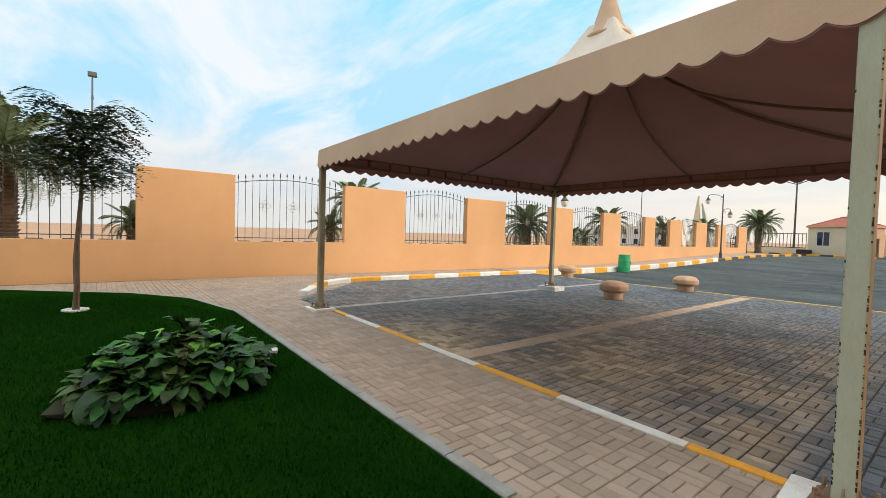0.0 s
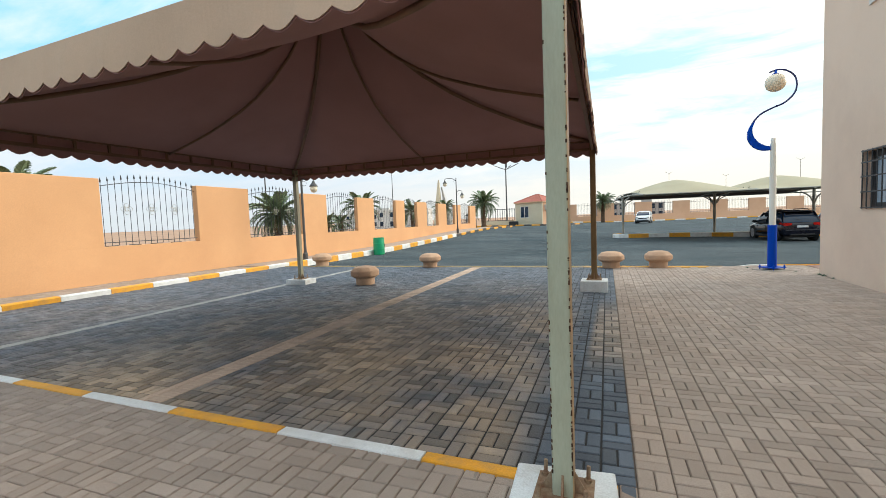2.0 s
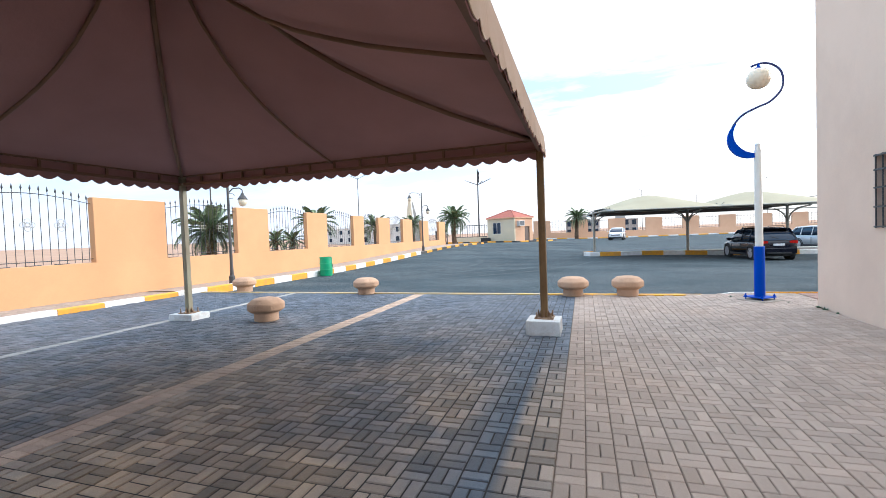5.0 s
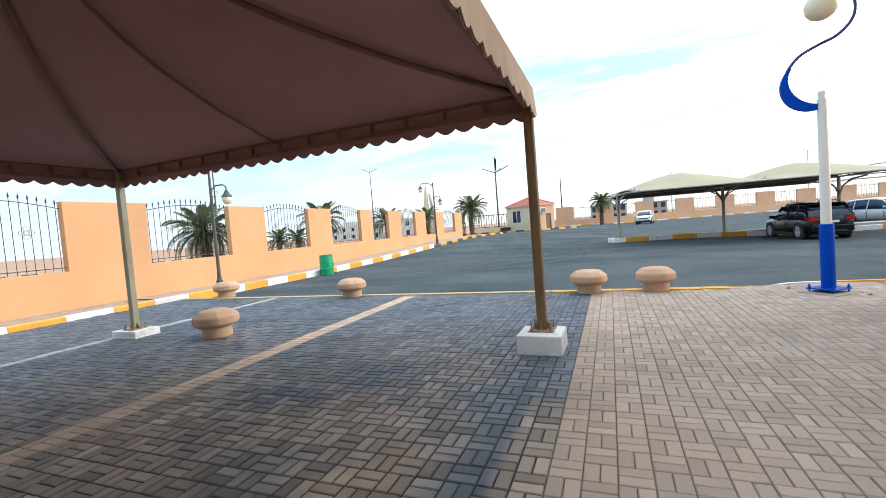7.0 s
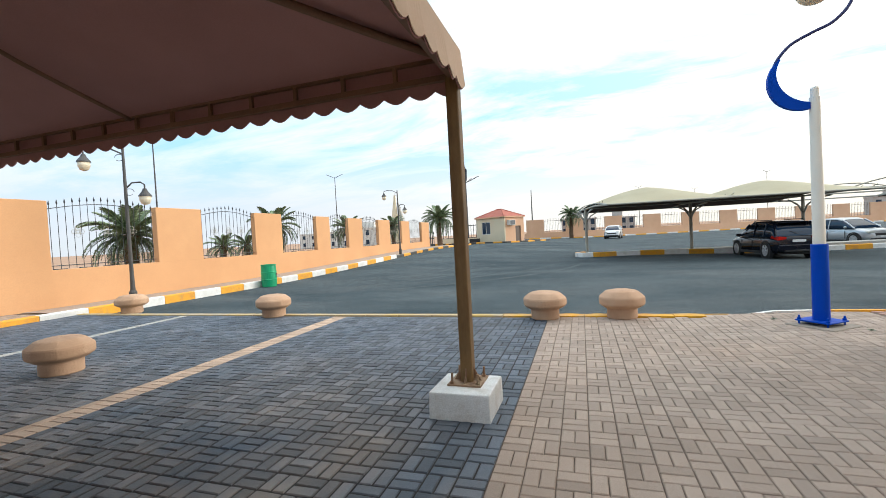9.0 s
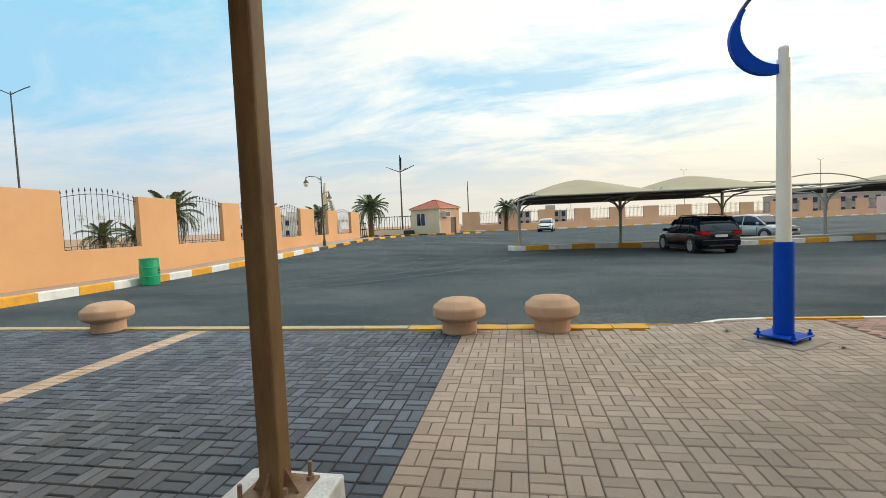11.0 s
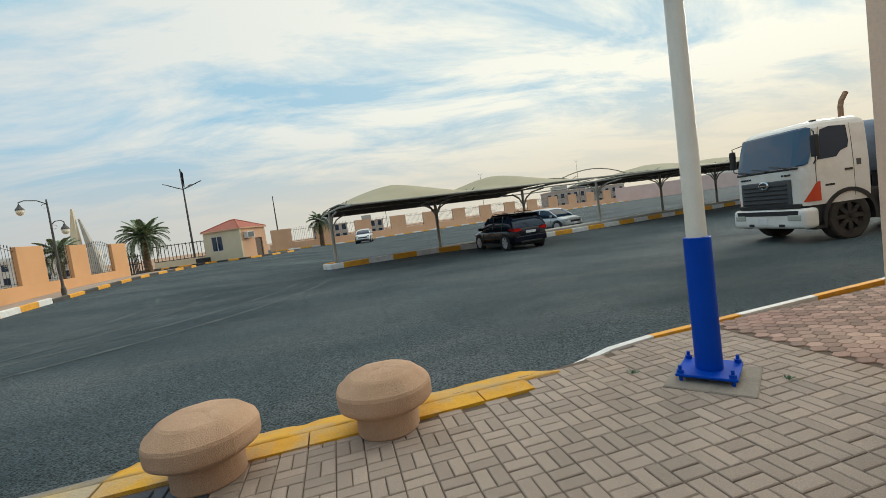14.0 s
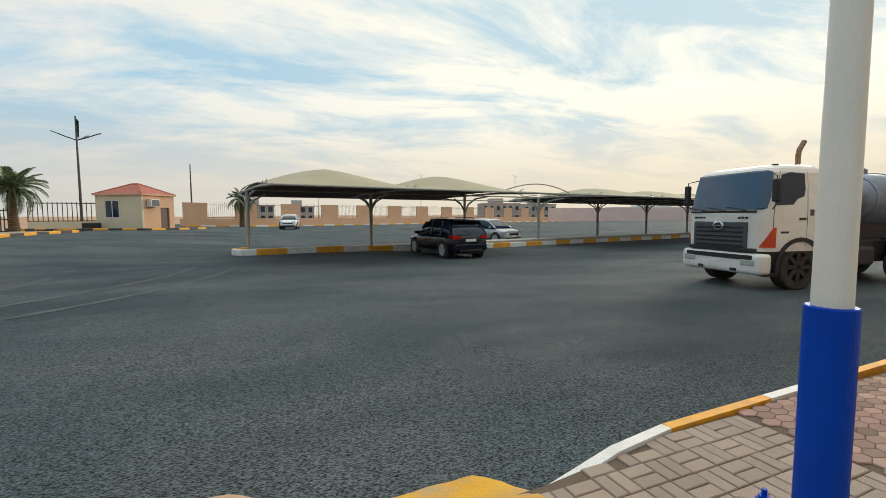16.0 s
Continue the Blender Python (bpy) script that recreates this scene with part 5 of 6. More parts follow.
def car(label, paint, at, rz, L=4.6, W=1.85, H=1.68, rack=True, r=0.36, kind="suv"):
    """A car along +x, its nose at +x; origin on the ground under its middle."""
    c = empty("car", label, "car", at=at, rz=rz)
    hl, hw = L / 2, W / 2
    # lower body: x, floor, belt, half-width
    st = [(-hl, 0.50, 0.86, hw * 0.74), (-hl + 0.05, 0.40, 1.0, hw * 0.86), (-hl + 0.2, 0.30, 1.07, hw * 0.95), (-hl + 0.6, 0.25, 1.08, hw), (-0.4, 0.24, 1.05, hw), (0.75, 0.24, 1.02, hw * 0.995), (1.2, 0.25, 1.01, hw * 0.985), (hl - 0.6, 0.26, 0.95, hw * 0.96), (hl - 0.22, 0.29, 0.86, hw * 0.88), (hl - 0.06, 0.33, 0.76, hw * 0.78), (hl, 0.42, 0.66, hw * 0.62)]
    xs = sorted(set([k[0] for k in st] + [-hl + L * i / 22 for i in range(1, 22)]))
    rings = []
    for x in xs:
        f, t, w = blend(st, x)
        h = t - f
        half = [(w * 0.90, f), (w * 0.985, f + h * 0.16), (w, f + h * 0.40), (w * 0.995, f + h * 0.62), (w * 0.975, f + h * 0.80), (w * 0.93, f + h * 0.93), (w * 0.80, t), (w * 0.4, t + 0.012)]
        rings.append([(x, -y, z) for y, z in half] + [(x, y, z) for y, z in reversed(half)])
    bm = ring_loft(bmesh.new(), rings)
    bmesh.ops.recalc_face_normals(bm, faces=bm.faces)
    part("body", bm, paint, c, smooth=True)
    # glasshouse: x, top, half-width at the top
    gl = [(-hl + 0.10, 1.06, hw * 0.80), (-hl + 0.30, 1.34, hw * 0.76), (-hl + 0.52, H - 0.12, hw * 0.71), (-hl + 0.85, H - 0.05, hw * 0.73), (-0.4, H - 0.015, hw * 0.74), (0.2, H - 0.04, hw * 0.73), (0.5, H - 0.13, hw * 0.71), (0.95, 1.28, hw * 0.77), (1.32, 1.02, hw * 0.82)]
    gx = sorted(set([k[0] for k in gl] + [-hl + 0.1 + (hl + 1.22) * i / 16 for i in range(1, 16)]))

    def hoop(x, grow, lo):
        t, w = blend(gl, x)
        t, zb = max(t, 1.02) + grow, lo
        wb = hw * 0.955 + grow
        k = min(1.0, max(0.0, (t - zb) / (H - 1.02)))
        w = wb + (w - wb) * k + grow
        half = [(wb, zb), (wb + (w - wb) * 0.5, zb + (t - zb) * 0.5), (w, zb + (t - zb) * 0.86), (w * 0.9, zb + (t - zb) * 0.97), (w * 0.6, t)]
        return [(x, -y, z) for y, z in half] + [(x, y, z) for y, z in reversed(half)]
    gb = ring_loft(bmesh.new(), [hoop(x, 0.0, 1.0) for x in gx])
    bmesh.ops.recalc_face_normals(gb, faces=gb.faces)
    part("glasshouse", gb, M_GLASS, c, "dark tinted windows", smooth=True)
    # roof skin over the glass
    rb = bmesh.new()
    rx = [x for x in gx if -hl + 0.42 < x < 0.46]
    rings = []
    for x in [-hl + 0.36] + rx + [0.5]:
        t, w = blend(gl, x)
        k = min(1.0, (t - 1.0) / (H - 1.02))
        rings.append([(x, -w * 1.06, t - 0.11), (x, -w * 1.03, t - 0.05), (x, -w * 0.88, t + 0.006), (x, 0, t + 0.022), (x, w * 0.88, t + 0.006), (x, w * 1.03, t - 0.05), (x, w * 1.06, t - 0.11)])
    ring_loft(rb, rings)
    bmesh.ops.recalc_face_normals(rb, faces=rb.faces)
    part("roof", rb, paint, c, smooth=True)
    part("spoiler", B(-hl + 0.26, -hl + 0.55, -hw * 0.66, hw * 0.66, H - 0.13, H - 0.075, bevel=0.02), paint, c)
    for s in (-1, 1):
        def edge(x, k):
            t, w = blend(gl, x)
            t = max(t, 1.02)
            q = min(1.0, (t - 1.0) / (H - 1.02))
            wt2 = hw * 0.955 + (w - hw * 0.955) * q
            return (x, s * (hw * 0.955 + (wt2 - hw * 0.955) * k + 0.004), 1.0 + (t - 1.0) * k)
        part("pillar", tube([(-hl + 0.12, s * hw * 0.9, 1.04), (-hl + 0.32, s * hw * 0.82, 1.34), (-hl + 0.52, s * hw * 0.75, H - 0.14)], 0.06, 6), paint, c)
        part("pillar", tube([(1.34, s * hw * 0.88, 1.01), (0.95, s * hw * 0.82, 1.27), (0.5, s * hw * 0.745, H - 0.15)], 0.042, 6), paint, c)
        for x in (-0.28, -1.2):
            part("pillar", tube([edge(x, 0.02), edge(x, 0.5), edge(x, 0.9)], 0.035, 6), paint, c)
        part("sill", B(-0.95, 0.98, s * hw - 0.03, s * hw + 0.015, 0.22, 0.36, bevel=0.02), M_PLASTIC, c)
        for x in (-0.28, 0.85):
            part("door_seam", B(x - 0.006, x + 0.006, s * hw - 0.02, s * hw + 0.003, 0.4, 0.86), M_PLASTIC, c)
        for hx in (0.0, -1.0):
            part("door_handle", B(hx - 0.1, hx + 0.1, s * hw - 0.03, s * (hw + 0.02), 0.86, 0.89, bevel=0.006), M_CHROME if rack else paint, c)
        part("mirror", B(0.92, 1.08, s * hw - 0.06, s * (hw + 0.17), 1.02, 1.16, bevel=0.04, seg=2), paint, c)
        for x in (hl - 0.88, -hl + 0.86):
            bm = bmesh.new()
            n = 20
            ring_loft(bm, [[(x + q * math.cos(2 * math.pi * k / n), s * (hw - 0.02) + d * s, r + q * math.sin(2 * math.pi * k / n)) for k in range(n)] for q, d in ((r + 0.07, -0.14), (r + 0.075, 0.022), (r + 0.015, 0.026), (r + 0.01, -0.1))], False, False)
            part("wheel_arch", bm, M_PLASTIC, c)
            wheel(c, x, s * (hw - 0.11), r, 0.24, M_TYRE, M_RIM, 6)
        tl = bmesh.new()
        ring_loft(tl, [[(-hl - 0.008 + 0.03 * k, s * hw * a, z) for a, z in ((0.52, 0.90), (0.52, 1.0), (0.88, 1.03), (0.88, 0.86))] for k in (0, 2)])
        ring_loft(tl, [[(-hl + dx, s * (hw * wy + d), z) for dx, wy, z in ((0.02, 0.84, 0.86), (0.02, 0.84, 1.03), (0.30, 0.975, 1.04), (0.36, 0.985, 0.96))] for d in (-0.06, 0.022)])
        bmesh.ops.recalc_face_normals(tl, faces=tl.faces)
        part("tail_lamp", tl, M_REDLAMP, c, "red tail lamp")
        part("head_lamp", B(hl - 0.40, hl - 0.04, s * hw * 0.52, s * hw * 0.86, 0.70, 0.83, bevel=0.04, seg=2), M_CLEARLAMP, c, "clear head lamp")
        part("reflector", B(-hl - 0.03, -hl + 0.1, s * hw * 0.6, s * hw * 0.82, 0.52, 0.57, bevel=0.01), M_REDLAMP, c)
        if rack:
            part("roof_rail", tube([(-1.55, s * hw * 0.66, H - 0.06), (-1.4, s * hw * 0.66, H + 0.03), (0.05, s * hw * 0.66, H + 0.03), (0.25, s * hw * 0.66, H - 0.05)], 0.018, 6), M_PLASTIC, c)
    part("underbody", B(-hl + 0.3, hl - 0.3, -hw + 0.26, hw - 0.26, 0.2, 0.4), M_PLASTIC, c)
    part("rear_bumper", B(-hl - 0.035, -hl + 0.2, -hw * 0.86, hw * 0.86, 0.36, 0.66, bevel=0.05, seg=2), paint, c)
    part("bumper_lip", B(-hl - 0.045, -hl + 0.1, -hw * 0.6, hw * 0.6, 0.33, 0.43, bevel=0.02), M_PLASTIC, c)
    part("number_plate", B(-hl - 0.02, -hl + 0.03, -0.26, 0.26, 0.76, 0.87, bevel=0.004), M_PLATE, c, "blank white number plate")
    part("number_plate", B(hl - 0.03, hl + 0.03, -0.2, 0.2, 0.44, 0.54, bevel=0.004), M_PLATE, c, "blank white number plate")
    part("grille", B(hl - 0.1, hl + 0.015, -0.5, 0.5, 0.56, 0.70, bevel=0.02), M_PLASTIC, c)
    part("front_bumper", B(hl - 0.25, hl + 0.03, -0.72, 0.72, 0.3, 0.42, bevel=0.03), M_PLASTIC, c)
    part("rear_wiper", tube([(-hl + 0.10, 0.0, 1.12), (-hl + 0.2, 0.25, 1.26)], 0.012, 5), M_PLASTIC, c)
    return c


car("black sport utility car with red tail lamps under the carport", M_CARBLACK, (9.42, 31.9, road_z(9.42, 31.9)), 97, 4.6, 1.9, 1.74, r=0.385)
car("silver car parked nose to the island", M_CARSILVER, (16.05, 40.1, road_z(16.05, 40.1)), 290, 4.5, 1.85, 1.68, rack=False)
car("white car standing near the far kerb", M_CARWHITE, (3.6, 62.0, road_z(3.6, 62)), 262, 4.4, 1.75, 1.56, rack=False)


# ---- tanker truck ----
def truck(at, rz):
    """A cab-over tanker along +x, its front at x=0."""
    t = empty("tanker_truck", "white cab-over tanker truck with dusty wheels", "truck", at=at, rz=rz)
    back = -1.72
    shape = [(0.98, 0.0, 1.19), (1.3, 0.005, 1.2), (1.9, 0.0, 1.2), (2.1, -0.03, 1.19), (2.6, -0.125, 1.165), (2.9, -0.19, 1.14), (3.0, -0.25, 1.10), (3.07, -0.36, 1.04), (3.11, -0.55, 0.94), (3.12, -0.75, 0.8)]

    def front_line(z, off=0.0, inset=0.0, n=7):
        """Plan of the cab at height z: round corners, bowed front."""
        xf, w = blend(shape, z)
        w, rc = w + off, 0.3
        pts = [(xf + off - rc + rc * math.sin(a), -(w - rc) - rc * math.cos(a)) for a in [math.pi / 2 * k / n for k in range(n + 1)]]
        pts += [(xf + off, y * (w - rc)) for y in (-0.6, -0.2, 0.2, 0.6)]
        pts += [(x, -y) for x, y in reversed(pts[:n + 1])]
        pts = [(x + 0.05 * (1 - (y / w) ** 2), y) for x, y in pts]
        return [(x, y, z) for x, y in pts if abs(y) <= w - inset]

    zs = [s[0] for s in shape]
    rings = []
    for z in zs:
        w = blend(shape, z)[1]
        drop = max(0.0, z - 2.95) * 0.9
        rings.append([(back + drop, -w, z)] + front_line(z) + [(back + drop, w, z)])
    bm = ring_loft(bmesh.new(), rings)
    bmesh.ops.recalc_face_normals(bm, faces=bm.faces)
    cab = part("cab", bm, M_TRUCKWHITE, t)
    ws = bmesh.new()
    rows = []
    for z, span in ((2.0, 0.90), (2.03, 0.95), (2.3, 0.968), (2.6, 0.968), (2.91, 0.955), (2.95, 0.90)):
        xf, w = blend(shape, z)
        row = []
        for i in range(15):
            y = (i / 7 - 1) * span * w
            d = max(0.0, abs(y) - (w - 0.3))
            x = xf - 0.3 + math.sqrt(max(0.0, 0.3 ** 2 - d ** 2)) + 0.05 * (1 - (y / w) ** 2) + 0.03
            row.append((x, y * 1.018, z))
        rows.append(row + [(x - 0.07, y * 0.97, z) for x, y, z in reversed(row)])
    ring_loft(ws, rows)
    bmesh.ops.recalc_face_normals(ws, faces=ws.faces)
    part("windscreen", ws, M_SCREEN, t, "dark blue tinted windscreen", smooth=False)
    part("wiper_cowl", B(0.0, 0.062, -1.0, 1.0, 1.93, 1.98, bevel=0.012), M_PLASTIC, t)
    for y in (-0.45, 0.2, 0.8):
        part("wiper", tube([(0.085, y, 1.97), (0.085, y - 0.3, 2.04), (0.075, y - 0.6, 2.08)], 0.014, 5), M_PLASTIC, t)
    g = part("grille", B(-0.02, 0.07, -0.86, 0.80, 1.04, 1.70, bevel=0.03, seg=2), M_GREYPLASTIC, t, "grey louvred grille")
    for k in range(5):
        part("slat", B(0.06, 0.095, -0.76, 0.70, 1.08 + k * 0.115, 1.13 + k * 0.115, bevel=0.012), M_PLASTIC, g)
    em = lathe([(0.10, 0.0), (0.135, 0.012), (0.135, 0.02), (0.10, 0.03)], 24, cap0=False, cap1=False)
    box(em, -0.012, 0.012, -0.1, 0.1, 0.008, 0.024)
    em.transform(Matrix.Translation((0.095, 0, 1.60)) @ Matrix.Rotation(radians(90), 4, "Y") @ Matrix.Diagonal((0.85, 1.3, 1, 1)))
    part("emblem", em, M_CHROME, g, "plain oval chrome badge")
    for y0, n in ((0.52, 3), (-0.86, 4)):
        for k in range(n):
            part("lettering_bar", B(0.0, 0.052, y0 + k * 0.1, y0 + k * 0.1 + 0.07, 1.78, 1.83), M_PLASTIC, t)
    part("front_band", B(-0.1, 0.075, -1.02, 1.02, 0.94, 1.05, bevel=0.02), M_PLASTIC, t)
    bu = part("bumper", B(-0.3, 0.12, -1.22, 1.22, 0.40, 0.93, bevel=0.11, seg=4), M_TRUCKWHITE, t, "white steel bumper")
    part("bumper_slot", B(0.08, 0.128, -1.02, 1.02, 0.76, 0.88, bevel=0.004), M_PLASTIC, bu)
    part("number_plate", B(0.115, 0.135, -0.26, 0.06, 0.52, 0.68), M_PLATE, bu, "blank pale number plate")
    for s in (-1, 1):
        part("head_lamp", B(0.03, 0.138, s * 0.7, s * 1.1, 0.62, 0.78, bevel=0.03, seg=2), M_CLEARLAMP, bu, "clear head lamp")
        part("fog_slot", B(0.1, 0.128, s * 0.42, s * 0.6, 0.46, 0.53), M_PLASTIC, bu)
        # lamp that wraps round the corner, rising to the side
        cl = bmesh.new()
        lo, hi = [], []
        for k in range(9):
            u = k / 8
            a = radians(32 + 58 * min(1.0, u / 0.8))
            y = 0.9 + 0.312 * math.sin(a)
            x = -0.3 + 0.312 * math.cos(a) + 0.05 * (1 - min(1.0, y / 1.2) ** 2) - 0.06 * max(0.0, u - 0.8) / 0.2
            lo.append((x, s * y, 1.08 + 0.0 * u)); hi.append((x, s * y, 1.10 + 0.46 * min(1.0, u / 0.7)))
        inner = [(x * 1.0 - 0.05, y * 0.95) for x, y, z in lo]
        ring_loft(cl, [[p, q, (i[0], i[1], q[2]), (i[0], i[1], p[2])] for p, q, i in zip(lo, hi, inner)])
        bmesh.ops.recalc_face_normals(cl, faces=cl.faces)
        part("corner_lamp", cl, M_ORANGELAMP, t, "red and orange corner lamp")
        part("lower_side", B(-0.56, -0.2, s * 0.9, s * 1.15, 0.5, 1.0, bevel=0.02), M_PLASTIC, t)
        # side window, door
        sw = bmesh.new()
        wl = lambda z: blend(shape, z)[1]
        ring_loft(sw, [[(x, s * (wl(z) + d), z) for x, z in ((-0.33, 2.1), (-0.42, 2.5), (-0.5, 2.84), (-0.75, 2.9), (-1.2, 2.88), (-1.22, 2.5), (-1.18, 2.32), (-0.98, 2.26), (-0.85, 2.12))] for d in (-0.04, 0.008)])
        bmesh.ops.recalc_face_normals(sw, faces=sw.faces)
        part("side_window", sw, M_GLASS, t, "dark side window")
        for x in (-0.27, -1.3):
            part("door_seam", tube([(x, s * wl(1.1), 1.1), (x, s * wl(1.9), 1.9), (x - 0.1 * (x > -1), s * wl(2.5), 2.5), (x - 0.2 * (x > -1), s * wl(2.92), 2.92)], 0.008, 5), M_GREYPLASTIC, t)
        part("door_handle", B(-1.25, -1.05, s * 1.17, s * 1.225, 1.75, 1.80, bevel=0.008), M_PLASTIC, t)
        part("door_badge", B(-0.75, -0.5, s * 1.17, s * 1.206, 1.42, 1.47), M_PLASTIC, t)
        part("panel_badge", B(-1.5, -1.38, s * 1.17, s * 1.206, 1.85, 2.0), M_GREYPLASTIC, t)
        part("mirror", B(-0.2, -0.08, s * 1.27, s * 1.43, 2.18, 2.72, bevel=0.03, seg=2), M_PLASTIC, t)
        part("mirror_arm", tube([(-0.32, s * 1.12, 2.86), (-0.14, s * 1.34, 2.80), (-0.14, s * 1.34, 2.1), (-0.25, s * 1.18, 2.02)], 0.015, 5), M_PLASTIC, t)
        # mudguard arch and steps
        mg = bmesh.new()
        n = 16
        ring_loft(mg, [[(-1.13 + q * math.cos(a), s * y, 0.56 + q * math.sin(a)) for q, y in ((0.66, 0.82), (0.66, 1.22), (0.76, 1.22), (0.76, 0.82))] for a in [math.pi * (k / n * 1.1 - 0.05) for k in range(n + 1)]])
        bmesh.ops.recalc_face_normals(mg, faces=mg.faces)
        part("mudguard", mg, M_PLASTIC, t)
        part("step", B(-0.52, -0.16, s * 0.9, s * 1.19, 0.36, 0.46, bevel=0.02), M_PLASTIC, t)
        for x in (-1.13, -5.0, -6.3):
            wheel(t, x, s * 1.02, 0.58, 0.34, M_DUST, M_DUST, 8)
        part("fuel_tank", B(-3.7, -2.4, s * 0.75, s * 1.15, 0.55, 1.05, bevel=0.08, seg=2), M_PLASTIC, t)
        part("rear_fender", B(-7.0, -4.3, s * 0.85, s * 1.2, 1.2, 1.26), M_PLASTIC, t)
        part("chassis_rail", B(-7.6, -0.6, s * 0.36, s * 0.48, 0.78, 1.12), M_PLASTIC, t)
        part("tank_saddle", B(-7.3, -2.8, s * 0.3, s * 0.55, 1.1, 1.62), M_PLASTIC, t)
    part("chassis_box", B(-7.3, -1.9, -0.8, 0.8, 0.6, 1.2, bevel=0.04), M_PLASTIC, t)
    part("floor_pan", B(back, -0.1, -1.1, 1.1, 0.92, 1.0), M_PLASTIC, t)
    part("front_axle", tube([(-1.13, -1.0, 0.56), (-1.13, 1.0, 0.56)], 0.09, 8), M_PLASTIC, t)
    part("roof_lamp", B(-0.62, -0.5, 0.86, 0.98, 3.03, 3.12, bevel=0.015), M_PLASTIC, t)
    part("exhaust_stack", tube([(-1.9, 0.42, 1.2), (-1.9, 0.42, 3.45), (-1.94, 0.42, 3.6), (-2.08, 0.42, 3.8)], 0.062, 12), M_RUST, t, "rusty exhaust stack")
    part("air_intake", B(-2.1, -1.8, -0.95, -0.55, 1.2, 3.0, bevel=0.03), M_PLASTIC, t)
    tk = bmesh.new()
    n = 30
    ring_loft(tk, [[(x, 1.12 * k * math.cos(2 * math.pi * i / n), 2.28 + 0.76 * k * math.sin(2 * math.pi * i / n)) for i in range(n)] for x, k in ((-2.72, 0.8), (-2.82, 0.97), (-2.87, 1.0), (-7.6, 1.0), (-7.7, 0.9))])
    tank = part("tank", tk, M_TANK, t, "grey elliptical water tank", smooth=True)
    for x in (-3.7, -5.0, -6.3):
        part("tank_band", ring_loft(bmesh.new(), [[(x + d, 1.14 * math.cos(2 * math.pi * i / n), 2.28 + 0.78 * math.sin(2 * math.pi * i / n)) for i in range(n)] for d in (-0.04, 0.04)]), M_TANK, tank)
    part("hatch", lathe([(0.28, 2.98), (0.28, 3.14), (0.2, 3.19)], 18, at=(-4.5, 0, 0)), M_TANK, tank)
    part("hatch_rail", tube([(-3.3, 0.3, 2.95), (-3.3, 0.3, 3.18), (-3.6, 0.3, 3.18), (-3.6, 0.3, 2.95)], 0.018, 6), M_STEEL, tank)
    return t


truck((12.9, 20.82, road_z(12.9, 20.82)), 180 - 8.5)

# ---- gate house ----
GH = empty("gate_house", "small cream gate house with a red hipped roof", "gate house", at=(-8.4, 56.4, 0.25), rz=-30)
gw, gd, gh = 4.5, 3.6, 3.3
bm = bmesh.new()
box(bm, -gw, 0, 0, 0.2, -0.4, 1.25); box(bm, -gw, 0, 0, 0.2, 2.75, gh)
box(bm, -gw, -gw + 0.9, 0, 0.2, 1.25, 2.75); box(bm, -gw + 2.3, 0, 0, 0.2, 1.25, 2.75)
part("front_wall", bm, M_CREAM, GH)
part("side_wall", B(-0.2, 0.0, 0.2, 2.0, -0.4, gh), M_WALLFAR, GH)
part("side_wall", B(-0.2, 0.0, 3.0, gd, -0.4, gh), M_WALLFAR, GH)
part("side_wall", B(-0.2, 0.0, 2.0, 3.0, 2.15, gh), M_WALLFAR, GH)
part("back_wall", B(-gw, -0.2, gd - 0.2, gd, -0.4, gh), M_CREAM, GH)
part("side_wall", B(-gw, -gw + 0.2, 0.2, gd - 0.2, -0.4, gh), M_CREAM, GH)
dr = part("door", B(-0.16, -0.1, 2.0, 3.0, -0.1, 2.15), M_DOORBROWN, GH, "dark brown door")
part("door_handle", B(-0.1, -0.05, 2.12, 2.18, 1.0, 1.05), M_CHROME, dr)
wd = part("window", B(-gw + 0.9, -gw + 2.3, 0.06, 0.09, 1.25, 2.75), M_GLASS, GH, "dark sliding window")
for x in (-gw + 0.9, -gw + 1.57, -gw + 2.24):
    part("window_frame", B(x, x + 0.06, 0.02, 0.1, 1.25, 2.75), M_HOUSE, wd)
for z in (1.25, 2.69):
    part("window_frame", B(-gw + 0.96, -gw + 2.24, 0.02, 0.1, z, z + 0.06), M_HOUSE, wd)
roof = bmesh.new()
o = 0.14
a = [roof.verts.new(p) for p in ((-gw - o, -o, gh), (o, -o, gh), (o, gd + o, gh), (-gw - o, gd + o, gh))]
b = [roof.verts.new(p) for p in ((-gw + 1.9, gd / 2, gh + 0.95), (-1.9, gd / 2, gh + 0.95))]
roof.faces.new((a[0], a[1], b[1], b[0])); roof.faces.new((a[1], a[2], b[1])); roof.faces.new((a[2], a[3], b[0], b[1])); roof.faces.new((a[3], a[0], b[0])); roof.faces.new(a[::-1])
rf_ = part("roof", roof, M_ROOFTILE, GH, "red tiled hipped roof")
part("ridge", tube([(-gw + 1.9, gd / 2, gh + 0.96), (-1.9, gd / 2, gh + 0.96)], 0.07, 8), M_ROOFTILE, rf_)
for p, q in ((0, 0), (1, 1), (2, 1), (3, 0)):
    c0 = ((-gw - o, -o, gh), (o, -o, gh), (o, gd + o, gh), (-gw - o, gd + o, gh))[p]
    c1 = ((-gw + 1.9, gd / 2, gh + 0.96), (-1.9, gd / 2, gh + 0.96))[q]
    part("hip_ridge", tube([c0, c1], 0.06, 8), M_ROOFTILE, rf_)
part("fascia", B(-gw - o, o, -o - 0.02, -o + 0.06, gh - 0.12, gh + 0.01), M_WALLFAR, GH)
